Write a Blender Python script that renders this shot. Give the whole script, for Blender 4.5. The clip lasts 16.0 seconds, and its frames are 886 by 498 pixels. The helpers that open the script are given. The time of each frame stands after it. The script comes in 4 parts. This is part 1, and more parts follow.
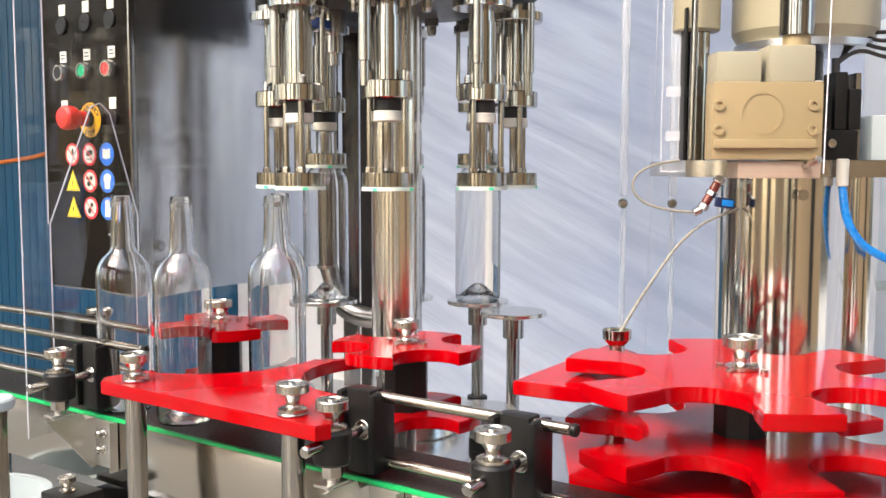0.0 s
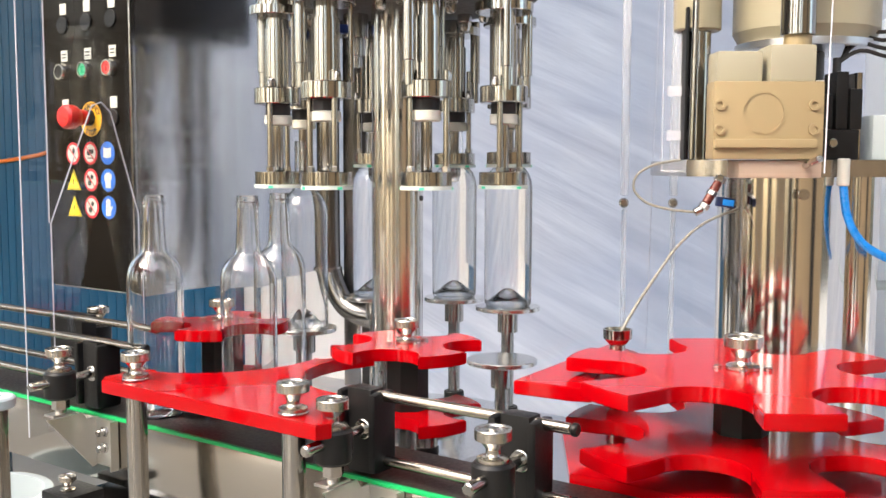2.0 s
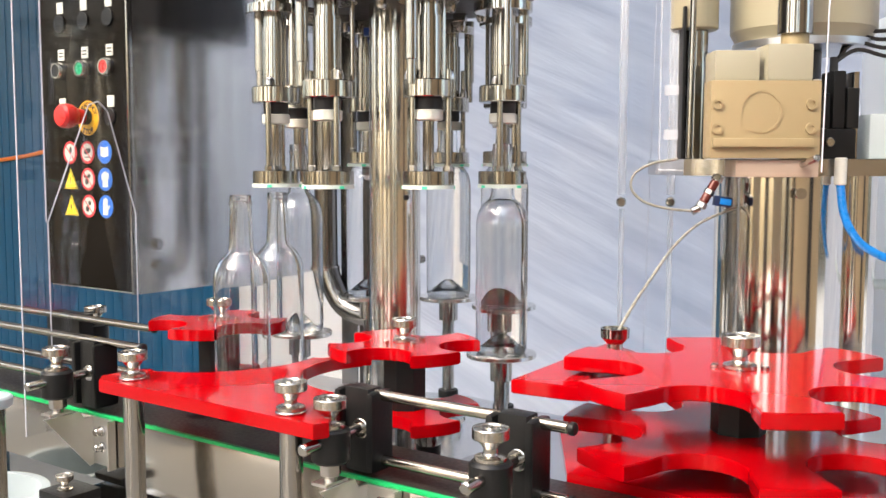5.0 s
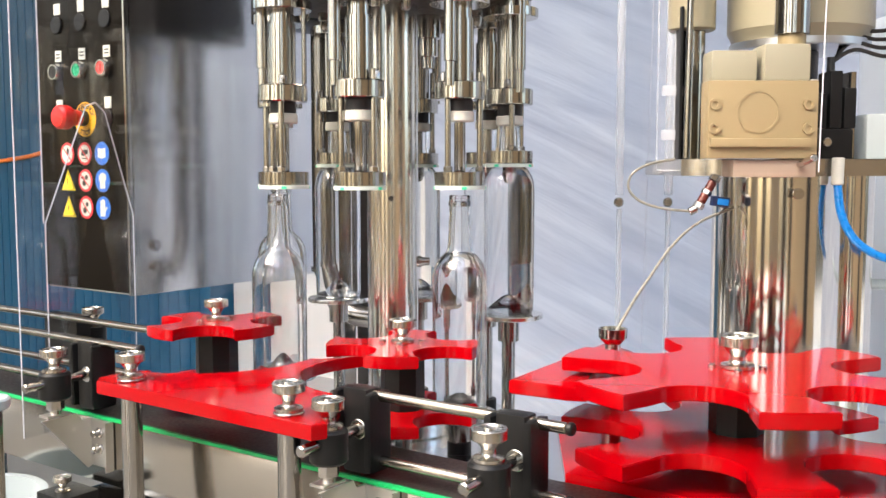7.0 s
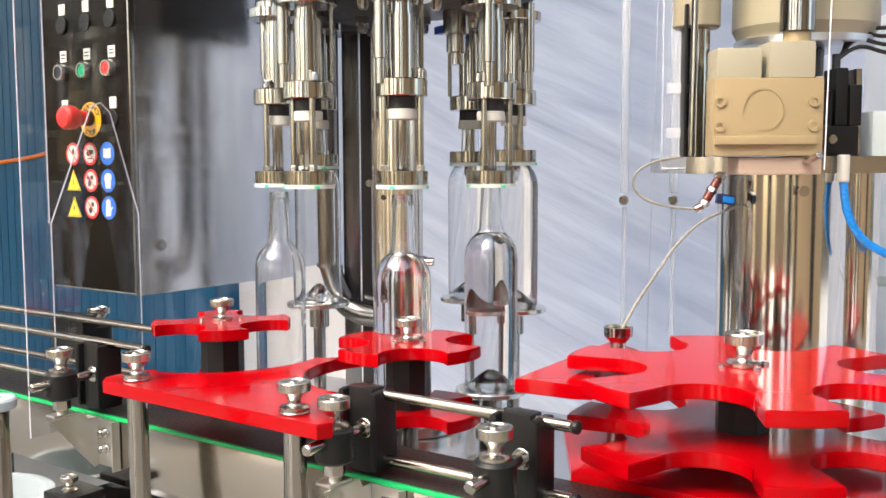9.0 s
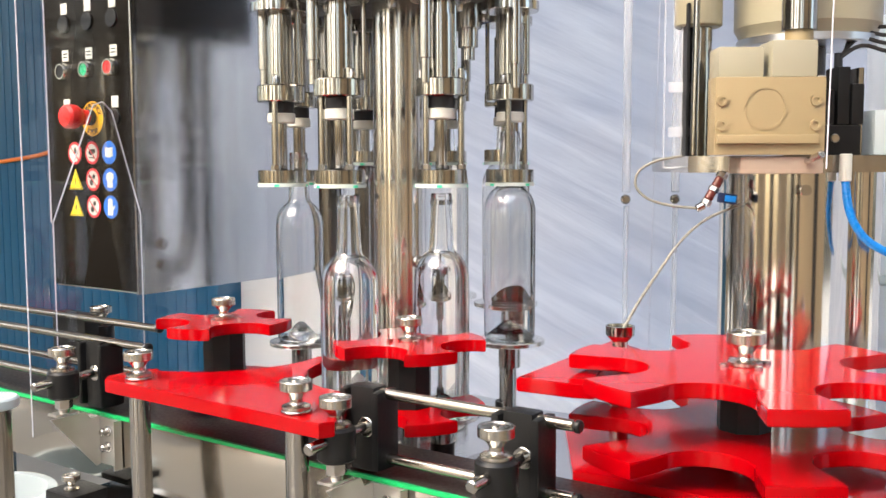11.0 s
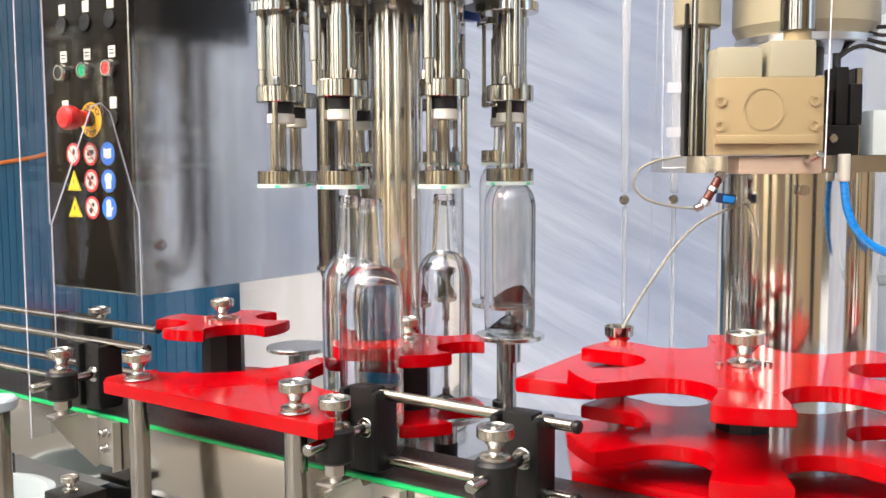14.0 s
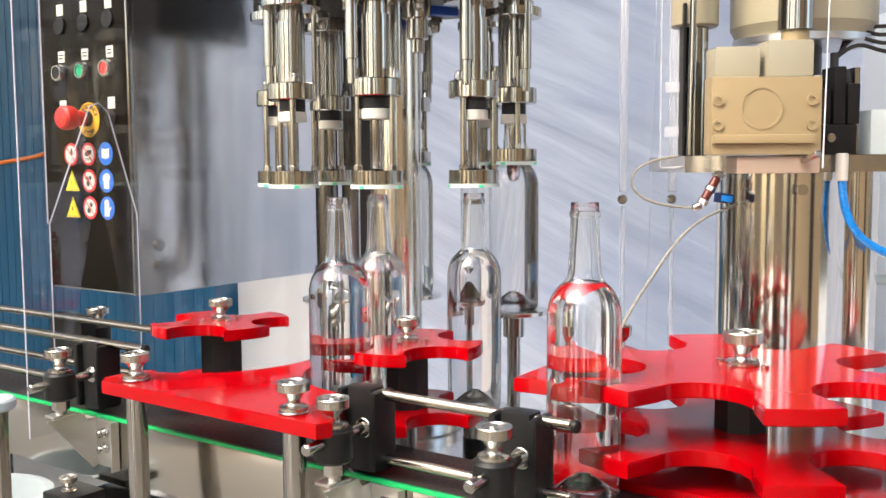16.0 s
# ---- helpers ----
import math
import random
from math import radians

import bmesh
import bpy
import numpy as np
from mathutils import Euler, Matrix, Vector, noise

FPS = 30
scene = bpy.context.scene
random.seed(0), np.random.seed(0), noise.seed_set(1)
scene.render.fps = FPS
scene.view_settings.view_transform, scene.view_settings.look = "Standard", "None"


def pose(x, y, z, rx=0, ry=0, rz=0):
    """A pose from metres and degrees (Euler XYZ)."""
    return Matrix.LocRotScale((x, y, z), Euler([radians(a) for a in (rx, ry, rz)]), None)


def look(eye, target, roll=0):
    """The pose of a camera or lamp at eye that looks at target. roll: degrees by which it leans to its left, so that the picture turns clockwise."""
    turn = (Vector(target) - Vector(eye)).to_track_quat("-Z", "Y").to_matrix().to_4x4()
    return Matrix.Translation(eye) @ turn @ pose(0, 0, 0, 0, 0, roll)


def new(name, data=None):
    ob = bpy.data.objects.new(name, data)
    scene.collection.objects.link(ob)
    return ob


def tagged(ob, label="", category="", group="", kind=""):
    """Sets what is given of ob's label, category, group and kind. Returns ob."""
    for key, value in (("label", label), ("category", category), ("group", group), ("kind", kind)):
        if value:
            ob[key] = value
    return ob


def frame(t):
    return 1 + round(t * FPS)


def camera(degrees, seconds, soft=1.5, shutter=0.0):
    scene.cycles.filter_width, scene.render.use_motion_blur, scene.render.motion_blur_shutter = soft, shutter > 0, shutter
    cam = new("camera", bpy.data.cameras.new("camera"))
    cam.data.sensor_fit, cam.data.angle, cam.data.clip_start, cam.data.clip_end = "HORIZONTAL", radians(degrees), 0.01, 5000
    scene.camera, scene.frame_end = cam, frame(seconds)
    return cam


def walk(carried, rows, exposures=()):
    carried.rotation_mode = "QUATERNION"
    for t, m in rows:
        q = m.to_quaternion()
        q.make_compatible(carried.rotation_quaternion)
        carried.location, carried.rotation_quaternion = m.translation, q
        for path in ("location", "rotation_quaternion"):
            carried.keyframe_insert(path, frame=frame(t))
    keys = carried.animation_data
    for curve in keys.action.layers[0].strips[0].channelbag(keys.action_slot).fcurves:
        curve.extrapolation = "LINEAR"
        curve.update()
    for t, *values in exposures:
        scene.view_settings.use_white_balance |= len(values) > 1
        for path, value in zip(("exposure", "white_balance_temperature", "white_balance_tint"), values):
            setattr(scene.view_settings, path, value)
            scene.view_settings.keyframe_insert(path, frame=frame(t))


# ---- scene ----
# A bottle filling machine: steel carousel, red star wheels, conveyor, capper, control cabinet, plastic-sheet wall.
from itertools import product

# ---- camera ----
LENS = 49.5
cam = camera(LENS, 16.0, soft=1.5, shutter=0.0)
EYE = (0.0, 0.0, 1.285)
HAND = [  # seconds, yaw, pitch, roll of the held camera, degrees
    (0, 0.243, 0.054, 0.077),
    (0.5, 0.233, 0.050, 0.085),
    (1, 0.243, 0.033, 0.108),
    (1.5, 0.270, 0.017, 0.153),
    (2, 0.286, 0.014, 0.130),
    (2.5, 0.280, 0.019, 0.125),
    (3, 0.280, 0.010, 0.085),
    (3.5, 0.274, 0.001, 0.056),
    (4, 0.248, -0.026, 0.096),
    (6.5, -0.004, -0.006, 0.039),
    (7, 0.000, 0.000, 0.000),
    (7.5, 0.025, -0.010, -0.043),
    (8, 0.117, -0.029, -0.160),
    (8.5, 0.208, -0.055, -0.240),
    (9, 0.301, -0.075, -0.193),
    (11.5, 0.411, -0.137, -0.194),
    (12, 0.410, -0.134, -0.210),
    (12.5, 0.409, -0.111, -0.284),
    (13, 0.393, -0.108, -0.306),
    (13.5, 0.351, -0.075, -0.326),
    (14, 0.331, -0.093, -0.269),
    (14.5, 0.285, -0.112, -0.295),
    (15, 0.229, -0.118, -0.256),
    (15.5, 0.223, -0.112, -0.294),
    (16, 0.228, -0.106, -0.331),
]
walk(cam, [(t, pose(*EYE, 85.26, 0, 35.0) @ pose(0, 0, 0, b, a, c)) for t, a, b, c in HAND],
     exposures=[(0, 2.42, 6900, 8), (16, 2.42, 6900, 8)])

# ---- light ----
world = bpy.data.worlds.new("overcast_sky")
scene.world = world
world.use_nodes = True
wn = world.node_tree.nodes
sky = wn.new("ShaderNodeTexSky")
sky.sky_type, sky.sun_disc = "NISHITA", False
sky.sun_elevation, sky.sun_rotation = radians(48), radians(200)
sky.dust_density = 4.0
world.node_tree.links.new(sky.outputs[0], wn["Background"].inputs[0])
wn["Background"].inputs[1].default_value = 0.15
sun_data = bpy.data.lights.new("sun", "SUN")
sun_data.energy, sun_data.angle, sun_data.color = 0.2, radians(30), (1.0, 0.95, 0.88)
fill_data = bpy.data.lights.new("roof_fill", "AREA")  # added fill lamp overhead, stands in for daylight from above
fill_data.shape, fill_data.size, fill_data.size_y, fill_data.energy, fill_data.color = "RECTANGLE", 4.4, 2.7, 6.0, (1.0, 0.985, 0.96)
roof_fill = new("roof_fill", fill_data)
roof_fill.matrix_world = pose(-0.75, -0.75, 3.335)
sun = new("sun", sun_data)
sun.matrix_world = look((-1.2, -3.0, 5.0), (-0.8, 1.1, 1.1))


# ---- materials ----
def nodes_of(name):
    m = bpy.data.materials.new(name)
    m.use_nodes = True
    nt = m.node_tree
    return m, nt, nt.nodes, nt.links, nt.nodes["Principled BSDF"]


def surface(name, col, rough=0.5, metal=0.0, vary=0.12, scale=18.0, stretch=(1, 1, 1), bump=0.0, bump_scale=120.0, rvary=0.08,
            coat=0.0, spec=0.5):
    m, nt, n, l, p = nodes_of(name)
    tc = n.new("ShaderNodeTexCoord")
    mp = n.new("ShaderNodeMapping")
    mp.inputs["Scale"].default_value = stretch
    l.new(tc.outputs["Object"], mp.inputs[0])
    big = n.new("ShaderNodeTexNoise")
    big.inputs["Scale"].default_value, big.inputs["Detail"].default_value = scale, 6
    l.new(mp.outputs[0], big.inputs["Vector"])
    fine = n.new("ShaderNodeTexNoise")
    fine.inputs["Scale"].default_value, fine.inputs["Detail"].default_value = bump_scale, 4
    l.new(mp.outputs[0], fine.inputs["Vector"])
    mix = n.new("ShaderNodeMix")
    mix.data_type = "RGBA"
    mix.inputs[6].default_value = (*[c * (1 - vary) for c in col], 1)
    mix.inputs[7].default_value = (*[min(1, c * (1 + vary)) for c in col], 1)
    l.new(big.outputs["Fac"], mix.inputs["Factor"])
    l.new(mix.outputs[2], p.inputs["Base Color"])
    rr = n.new("ShaderNodeMapRange")
    rr.inputs["From Min"].default_value, rr.inputs["From Max"].default_value = 0.3, 0.7
    rr.inputs["To Min"].default_value, rr.inputs["To Max"].default_value = max(0.02, rough - rvary), rough + rvary
    l.new(fine.outputs["Fac"], rr.inputs["Value"])
    l.new(rr.outputs[0], p.inputs["Roughness"])
    p.inputs["Metallic"].default_value = metal
    p.inputs["Specular IOR Level"].default_value = spec
    p.inputs["Coat Weight"].default_value = coat
    if bump:
        b = n.new("ShaderNodeBump")
        b.inputs["Strength"].default_value, b.inputs["Distance"].default_value = bump, 0.002
        l.new(fine.outputs["Fac"], b.inputs["Height"])
        l.new(b.outputs[0], p.inputs["Normal"])
    return m


def clear(name, col=(1, 1, 1), rough=0.0, ior=1.5):
    m, nt, n, l, p = nodes_of(name)
    p.inputs["Base Color"].default_value = (*col, 1)
    p.inputs["Roughness"].default_value = rough
    p.inputs["IOR"].default_value = ior
    p.inputs["Transmission Weight"].default_value = 1.0
    return m


def sheet_mat(name, col, low=0.045, high=0.55):
    """Thin clear plastic or glass: seen through, with a mirror gloss that grows at a slant."""
    m, nt, n, l, p = nodes_of(name)
    n.remove(p)
    tr = n.new("ShaderNodeBsdfTransparent")
    tr.inputs[0].default_value = (*col, 1)
    gl = n.new("ShaderNodeBsdfGlossy")
    gl.inputs["Roughness"].default_value = 0.015
    lw = n.new("ShaderNodeLayerWeight")
    lw.inputs["Blend"].default_value = 0.5
    steep = n.new("ShaderNodeMath")
    steep.operation, steep.inputs[1].default_value = "POWER", 4.0
    gain = n.new("ShaderNodeMapRange")
    gain.inputs["To Min"].default_value, gain.inputs["To Max"].default_value = low, high
    sh = n.new("ShaderNodeMixShader")
    l.new(lw.outputs["Facing"], steep.inputs[0])
    l.new(steep.outputs[0], gain.inputs["Value"])
    l.new(gain.outputs[0], sh.inputs[0])
    l.new(tr.outputs[0], sh.inputs[1])
    l.new(gl.outputs[0], sh.inputs[2])
    l.new(sh.outputs[0], n["Material Output"].inputs[0])
    return m


STEEL = surface("polished_steel", (0.44, 0.42, 0.39), 0.15, 1.0, 0.03, 14, (1, 1, 0.01), 0.0, 30, 0.012)
CAPCOL = surface("polished_capper_column", (0.76, 0.73, 0.68), 0.11, 1.0, 0.03, 16, (1, 1, 0.01), 0.0, 24, 0.012)
COLUMN = surface("honed_steel_column", (0.78, 0.75, 0.70), 0.17, 1.0, 0.03, 16, (1, 1, 0.01), 0.0, 24, 0.012)
TURNED = surface("turned_steel", (0.47, 0.45, 0.415), 0.16, 1.0, 0.10, 170, (1, 1, 0.01), 0.0, 260, 0.05)
HANDNUT = surface("turned_hand_nut_steel", (0.52, 0.49, 0.44), 0.24, 1.0, 0.15, 170, (1, 1, 0.01), 0.0, 260, 0.03)
CABINET = surface("brushed_cabinet_steel", (0.80, 0.79, 0.775), 0.17, 1.0, 0.07, 5, (1, 1, 0.25), 0.012, 60, 0.04)
RAIL = surface("drawn_steel_rod", (0.42, 0.38, 0.33), 0.20, 1.0, 0.05, 30, (0.05, 1, 1), 0.0, 120, 0.04)
BRUSHED = surface("brushed_steel_sheet", (0.64, 0.63, 0.61), 0.12, 1.0, 0.06, 5, (1, 1, 0.25), 0.012, 60, 0.04)
DECK = surface("steel_deck", (0.66, 0.67, 0.69), 0.36, 1.0, 0.08, 6, (1, 1, 1), 0.0, 40, 0.05)
PLATE = surface("pale_turned_steel", (0.74, 0.73, 0.71), 0.22, 1.0, 0.10, 120, rvary=0.03)
BOLT = surface("bolt_steel", (0.50, 0.48, 0.455), 0.20, 1.0, 0.10, 60, rvary=0.04)
BLACK = surface("black_plastic", (0.009, 0.009, 0.0095), 0.38, 0, 0.3, 40, bump=0.08, bump_scale=300, spec=0.3)
PANEL = surface("black_panel", (0.008, 0.0065, 0.005), 0.22, 0, 0.3, 5, bump_scale=50, rvary=0.02, spec=0.06)
RUBBER = surface("dark_rubber", (0.02, 0.02, 0.022), 0.55, 0, 0.2, 60, bump=0.1)
RED = surface("red_plastic", (0.355, 0.0003, 0.003), 0.10, 0, 0.04, 5, rvary=0.012, bump_scale=30, spec=0.24)
WHITE = surface("white_plastic", (0.60, 0.60, 0.54), 0.4, 0, 0.05, 30, bump=0.03)
PAD = surface("pale_green_pad", (0.58, 0.66, 0.61), 0.45, 0, 0.05, 60)
GREEN = surface("green_strip", (0.0, 0.40, 0.11), 0.38, 0, 0.08, 25, bump=0.05)
MARK = surface("green_mark", (0.05, 0.62, 0.35), 0.4)
BELT = surface("dark_belt", (0.018, 0.014, 0.013), 0.42, 0, 0.3, 30, bump=0.1, bump_scale=200)
TEAL = surface("teal_painted_metal", (0.001, 0.085, 0.180), 0.40, 0, 0.15, 4, (1, 1, 0.2), 0.03, 40, 0.04, spec=0.25)
WALLWHITE = surface("white_wall_paint", (0.72, 0.70, 0.70), 0.6, 0, 0.05, 3, bump=0.05)
BEIGE = surface("beige_block", (0.345, 0.265, 0.145), 0.42, 0, 0.05, 10, bump=0.03)
PALE = surface("pale_blue_plastic", (0.40, 0.46, 0.48), 0.4, 0, 0.05, 12)
IVORY = surface("ivory_plastic", (0.36, 0.335, 0.25), 0.4, 0, 0.04, 12)
TAN = surface("tan_plastic", (0.42, 0.32, 0.25), 0.4, 0, 0.05, 12)
CREAM = surface("cream_housing", (0.35, 0.315, 0.22), 0.40, 0, 0.06, 6)
YELLOW = surface("yellow_label", (0.85, 0.42, 0.01), 0.4, 0, 0.03, 30)
SIGNYEL = surface("yellow_sign", (0.90, 0.68, 0.02), 0.4, 0, 0.03, 30)
SIGNRED = surface("red_sign", (0.62, 0.02, 0.03), 0.4, 0, 0.03, 30)
SIGNBLUE = surface("blue_sign", (0.01, 0.13, 0.55), 0.4, 0, 0.03, 30)
INK = surface("black_ink", (0.01, 0.01, 0.01), 0.5)
BUTTONGREEN = surface("green_button", (0.0, 0.33, 0.14), 0.3)
BUTTONRED = surface("red_button", (0.70, 0.02, 0.02), 0.32)
BLUEHOSE = surface("blue_hose", (0.002, 0.19, 0.60), 0.3)
BLUEMARK = surface("navy_valve_handle", (0.006, 0.015, 0.06), 0.35)
AMBER = surface("red_fitting", (0.13, 0.022, 0.016), 0.3)
ORANGE = surface("orange_cable", (0.85, 0.20, 0.02), 0.4)
FLOOR = surface("grey_concrete", (0.34, 0.315, 0.27), 0.55, 0, 0.2, 2.5, bump=0.1)
DARK = surface("dark_painted_post", (0.025, 0.023, 0.023), 0.35, 0.3, 0.1, 3, rvary=0.03)
WARM = surface("warm_plaster", (0.46, 0.335, 0.20), 0.7, 0, 0.12, 1.5, bump=0.1)
WATER = clear("clear_water", (0.995, 1.0, 0.998), ior=1.333)
GLASS = clear("bottle_glass", (0.995, 1.0, 0.998))
ACRYL = sheet_mat("clear_acrylic", (0.955, 0.965, 0.975))


def strip_mat(name, body):
    """Clear plastic bar: mostly seen through, with a pale milky body."""
    m, nt, n, l, p = nodes_of(name)
    p.inputs["Base Color"].default_value = (0.95, 0.96, 1.0, 1)
    p.inputs["Roughness"].default_value = 0.08
    tr = n.new("ShaderNodeBsdfTransparent")
    sh = n.new("ShaderNodeMixShader")
    sh.inputs[0].default_value = body
    l.new(tr.outputs[0], sh.inputs[1])
    l.new(p.outputs[0], sh.inputs[2])
    l.new(sh.outputs[0], n["Material Output"].inputs[0])
    return m


STRIP = strip_mat("clear_strip", 0.28)
STRIPTHIN = strip_mat("thin_clear_sheet", 0.10)
EDGE = surface("acrylic_edge", (0.55, 0.55, 0.61), 0.25, 0, 0.05, 20)
TUBE = surface("milky_tube", (0.26, 0.25, 0.21), 0.3)
SATIN = surface("satin_steel_bracket", (0.66, 0.65, 0.62), 0.38, 1.0, 0.08, 20, bump_scale=60, rvary=0.03)
# tank steel coloured dark to hold the dim reflections on its underside
UNDER = surface("shade_toned_tank_steel", (0.06, 0.056, 0.054), 0.42, 0.5, 0.2, 6, rvary=0.05)
FRAME = surface("conveyor_steel", (0.50, 0.47, 0.42), 0.13, 1.0, 0.04, 3, (1, 1, 0.4), 0, 50, 0.03)
VALVEBLUE = surface("blue_valve_lever", (0.01, 0.06, 0.35), 0.35)
PIPE = surface("dull_steel_pipe", (0.21, 0.20, 0.19), 0.2, 1.0, 0.05, 6, rvary=0.02)


def tarp_material():
    m, nt, n, l, p = nodes_of("white_plastic_sheet")
    tc = n.new("ShaderNodeTexCoord")
    rot = n.new("ShaderNodeMapping")
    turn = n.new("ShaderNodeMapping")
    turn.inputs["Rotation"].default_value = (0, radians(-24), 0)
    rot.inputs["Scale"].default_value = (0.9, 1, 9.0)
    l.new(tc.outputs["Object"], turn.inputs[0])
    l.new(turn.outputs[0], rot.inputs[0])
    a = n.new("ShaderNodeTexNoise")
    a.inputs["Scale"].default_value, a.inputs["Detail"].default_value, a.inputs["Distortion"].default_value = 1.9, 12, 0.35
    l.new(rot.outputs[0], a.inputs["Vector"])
    # light and shade of the creases put into the colour as slanted streaks
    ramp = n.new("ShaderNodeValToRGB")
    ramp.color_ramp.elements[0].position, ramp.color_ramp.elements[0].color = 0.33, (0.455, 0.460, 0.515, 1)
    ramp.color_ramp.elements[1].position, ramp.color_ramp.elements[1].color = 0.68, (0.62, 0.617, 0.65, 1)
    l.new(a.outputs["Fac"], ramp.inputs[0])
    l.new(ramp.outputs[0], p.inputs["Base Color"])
    p.inputs["Roughness"].default_value = 0.38
    thru = n.new("ShaderNodeBsdfTranslucent")
    l.new(ramp.outputs[0], thru.inputs[0])
    sh = n.new("ShaderNodeMixShader")
    sh.inputs[0].default_value = 0.5
    l.new(p.outputs[0], sh.inputs[1])
    l.new(thru.outputs[0], sh.inputs[2])
    l.new(sh.outputs[0], n["Material Output"].inputs[0])
    b = n.new("ShaderNodeBump")
    b.inputs["Strength"].default_value, b.inputs["Distance"].default_value = 0.45, 0.03
    l.new(a.outputs["Fac"], b.inputs["Height"])
    l.new(b.outputs[0], p.inputs["Normal"])
    return m


TARP = tarp_material()


def canister_material():
    """White polythene that lets light through."""
    m, nt, n, l, p = nodes_of("white_polythene")
    p.inputs["Base Color"].default_value = (0.72, 0.77, 0.84, 1)
    p.inputs["Roughness"].default_value = 0.35
    thru = n.new("ShaderNodeBsdfTranslucent")
    thru.inputs[0].default_value = (0.76, 0.81, 0.88, 1)
    sh = n.new("ShaderNodeMixShader")
    sh.inputs[0].default_value = 0.45
    l.new(p.outputs[0], sh.inputs[1])
    l.new(thru.outputs[0], sh.inputs[2])
    l.new(sh.outputs[0], n["Material Output"].inputs[0])
    return m


CANISTER = canister_material()


# ---- mesh helpers ----
def smooth(bm):
    for f in bm.faces:
        f.smooth = True
    for e in bm.edges:
        if len(e.link_faces) == 2 and e.calc_face_angle(0) > radians(27):
            e.smooth = False
    return bm


def to_mesh(name, bm, mat):
    smooth(bm)
    me = bpy.data.meshes.new(name)
    bm.to_mesh(me)
    bm.free()
    me.materials.append(mat)
    return me


def part(name, bm, mat, parent=None, label="", m=None):
    ob = new(name, bm if isinstance(bm, bpy.types.Mesh) else to_mesh(name, bm, mat))
    if parent is not None:
        ob.parent = parent
    if m is not None:
        ob.matrix_basis = m
    if label:
        ob["label"] = label
    return ob


def thing(name, label, category, at=None, group="", kind="", bm=None, mat=None):
    ob = new(name, to_mesh(name, bm, mat) if bm is not None else None)
    if at is not None:
        ob.matrix_basis = at
    return tagged(ob, label, category, group, kind)


def box(x0, x1, y0, y1, z0, z1, bevel=0.0, bm=None):
    own = bmesh.new()
    bmesh.ops.create_cube(own, size=1)
    for v in own.verts:
        v.co = (x0 + (v.co.x + 0.5) * (x1 - x0), y0 + (v.co.y + 0.5) * (y1 - y0), z0 + (v.co.z + 0.5) * (z1 - z0))
    if bevel:
        bmesh.ops.bevel(own, geom=own.edges[:], offset=bevel, segments=2, profile=0.7, affect="EDGES")
    return join(bm, own)


def join(bm, own):
    if bm is None:
        return own
    me = bpy.data.meshes.new("tmp")
    own.to_mesh(me)
    own.free()
    bm.from_mesh(me)
    bpy.data.meshes.remove(me)
    return bm


def lathe(profile, seg=40, bm=None, m=None, cap=True):
    """Turn a list of (radius, height) about z. A radius of 0 closes the end."""
    own = bmesh.new()
    rings = []
    for r, z in profile:
        if r <= 1e-6:
            rings.append([own.verts.new((0, 0, z))])
        else:
            rings.append([own.verts.new((r * math.cos(2 * math.pi * k / seg), r * math.sin(2 * math.pi * k / seg), z)) for k in range(seg)])
    for a, b in zip(rings, rings[1:]):
        for k in range(seg):
            k2 = (k + 1) % seg
            if len(a) == 1 and len(b) == 1:
                continue
            if len(a) == 1:
                own.faces.new((a[0], b[k2], b[k]))
            elif len(b) == 1:
                own.faces.new((a[k], a[k2], b[0]))
            else:
                own.faces.new((a[k], a[k2], b[k2], b[k]))
    if cap:
        if len(rings[0]) > 1:
            own.faces.new(rings[0][::-1])
        if len(rings[-1]) > 1:
            own.faces.new(rings[-1])
    bmesh.ops.recalc_face_normals(own, faces=own.faces[:])
    if m is not None:
        bmesh.ops.transform(own, matrix=m, verts=own.verts[:])
    return join(bm, own)


def cyl(r, z0, z1, seg=32, bm=None, bevel=0.0008, m=None):
    b = min(bevel, r * 0.4, abs(z1 - z0) * 0.4)
    return lathe([(0, z0), (r - b, z0), (r, z0 + b), (r, z1 - b), (r - b, z1), (0, z1)], seg, bm, m)


def along(p0, p1):
    """A matrix that carries the z axis from p0 towards p1."""
    d = Vector(p1) - Vector(p0)
    return Matrix.Translation(p0) @ d.to_track_quat("Z", "Y").to_matrix().to_4x4(), d.length


def rod(p0, p1, r, seg=20, bm=None):
    m, n = along(p0, p1)
    return cyl(r, 0, n, seg, bm, 0.0015, m)


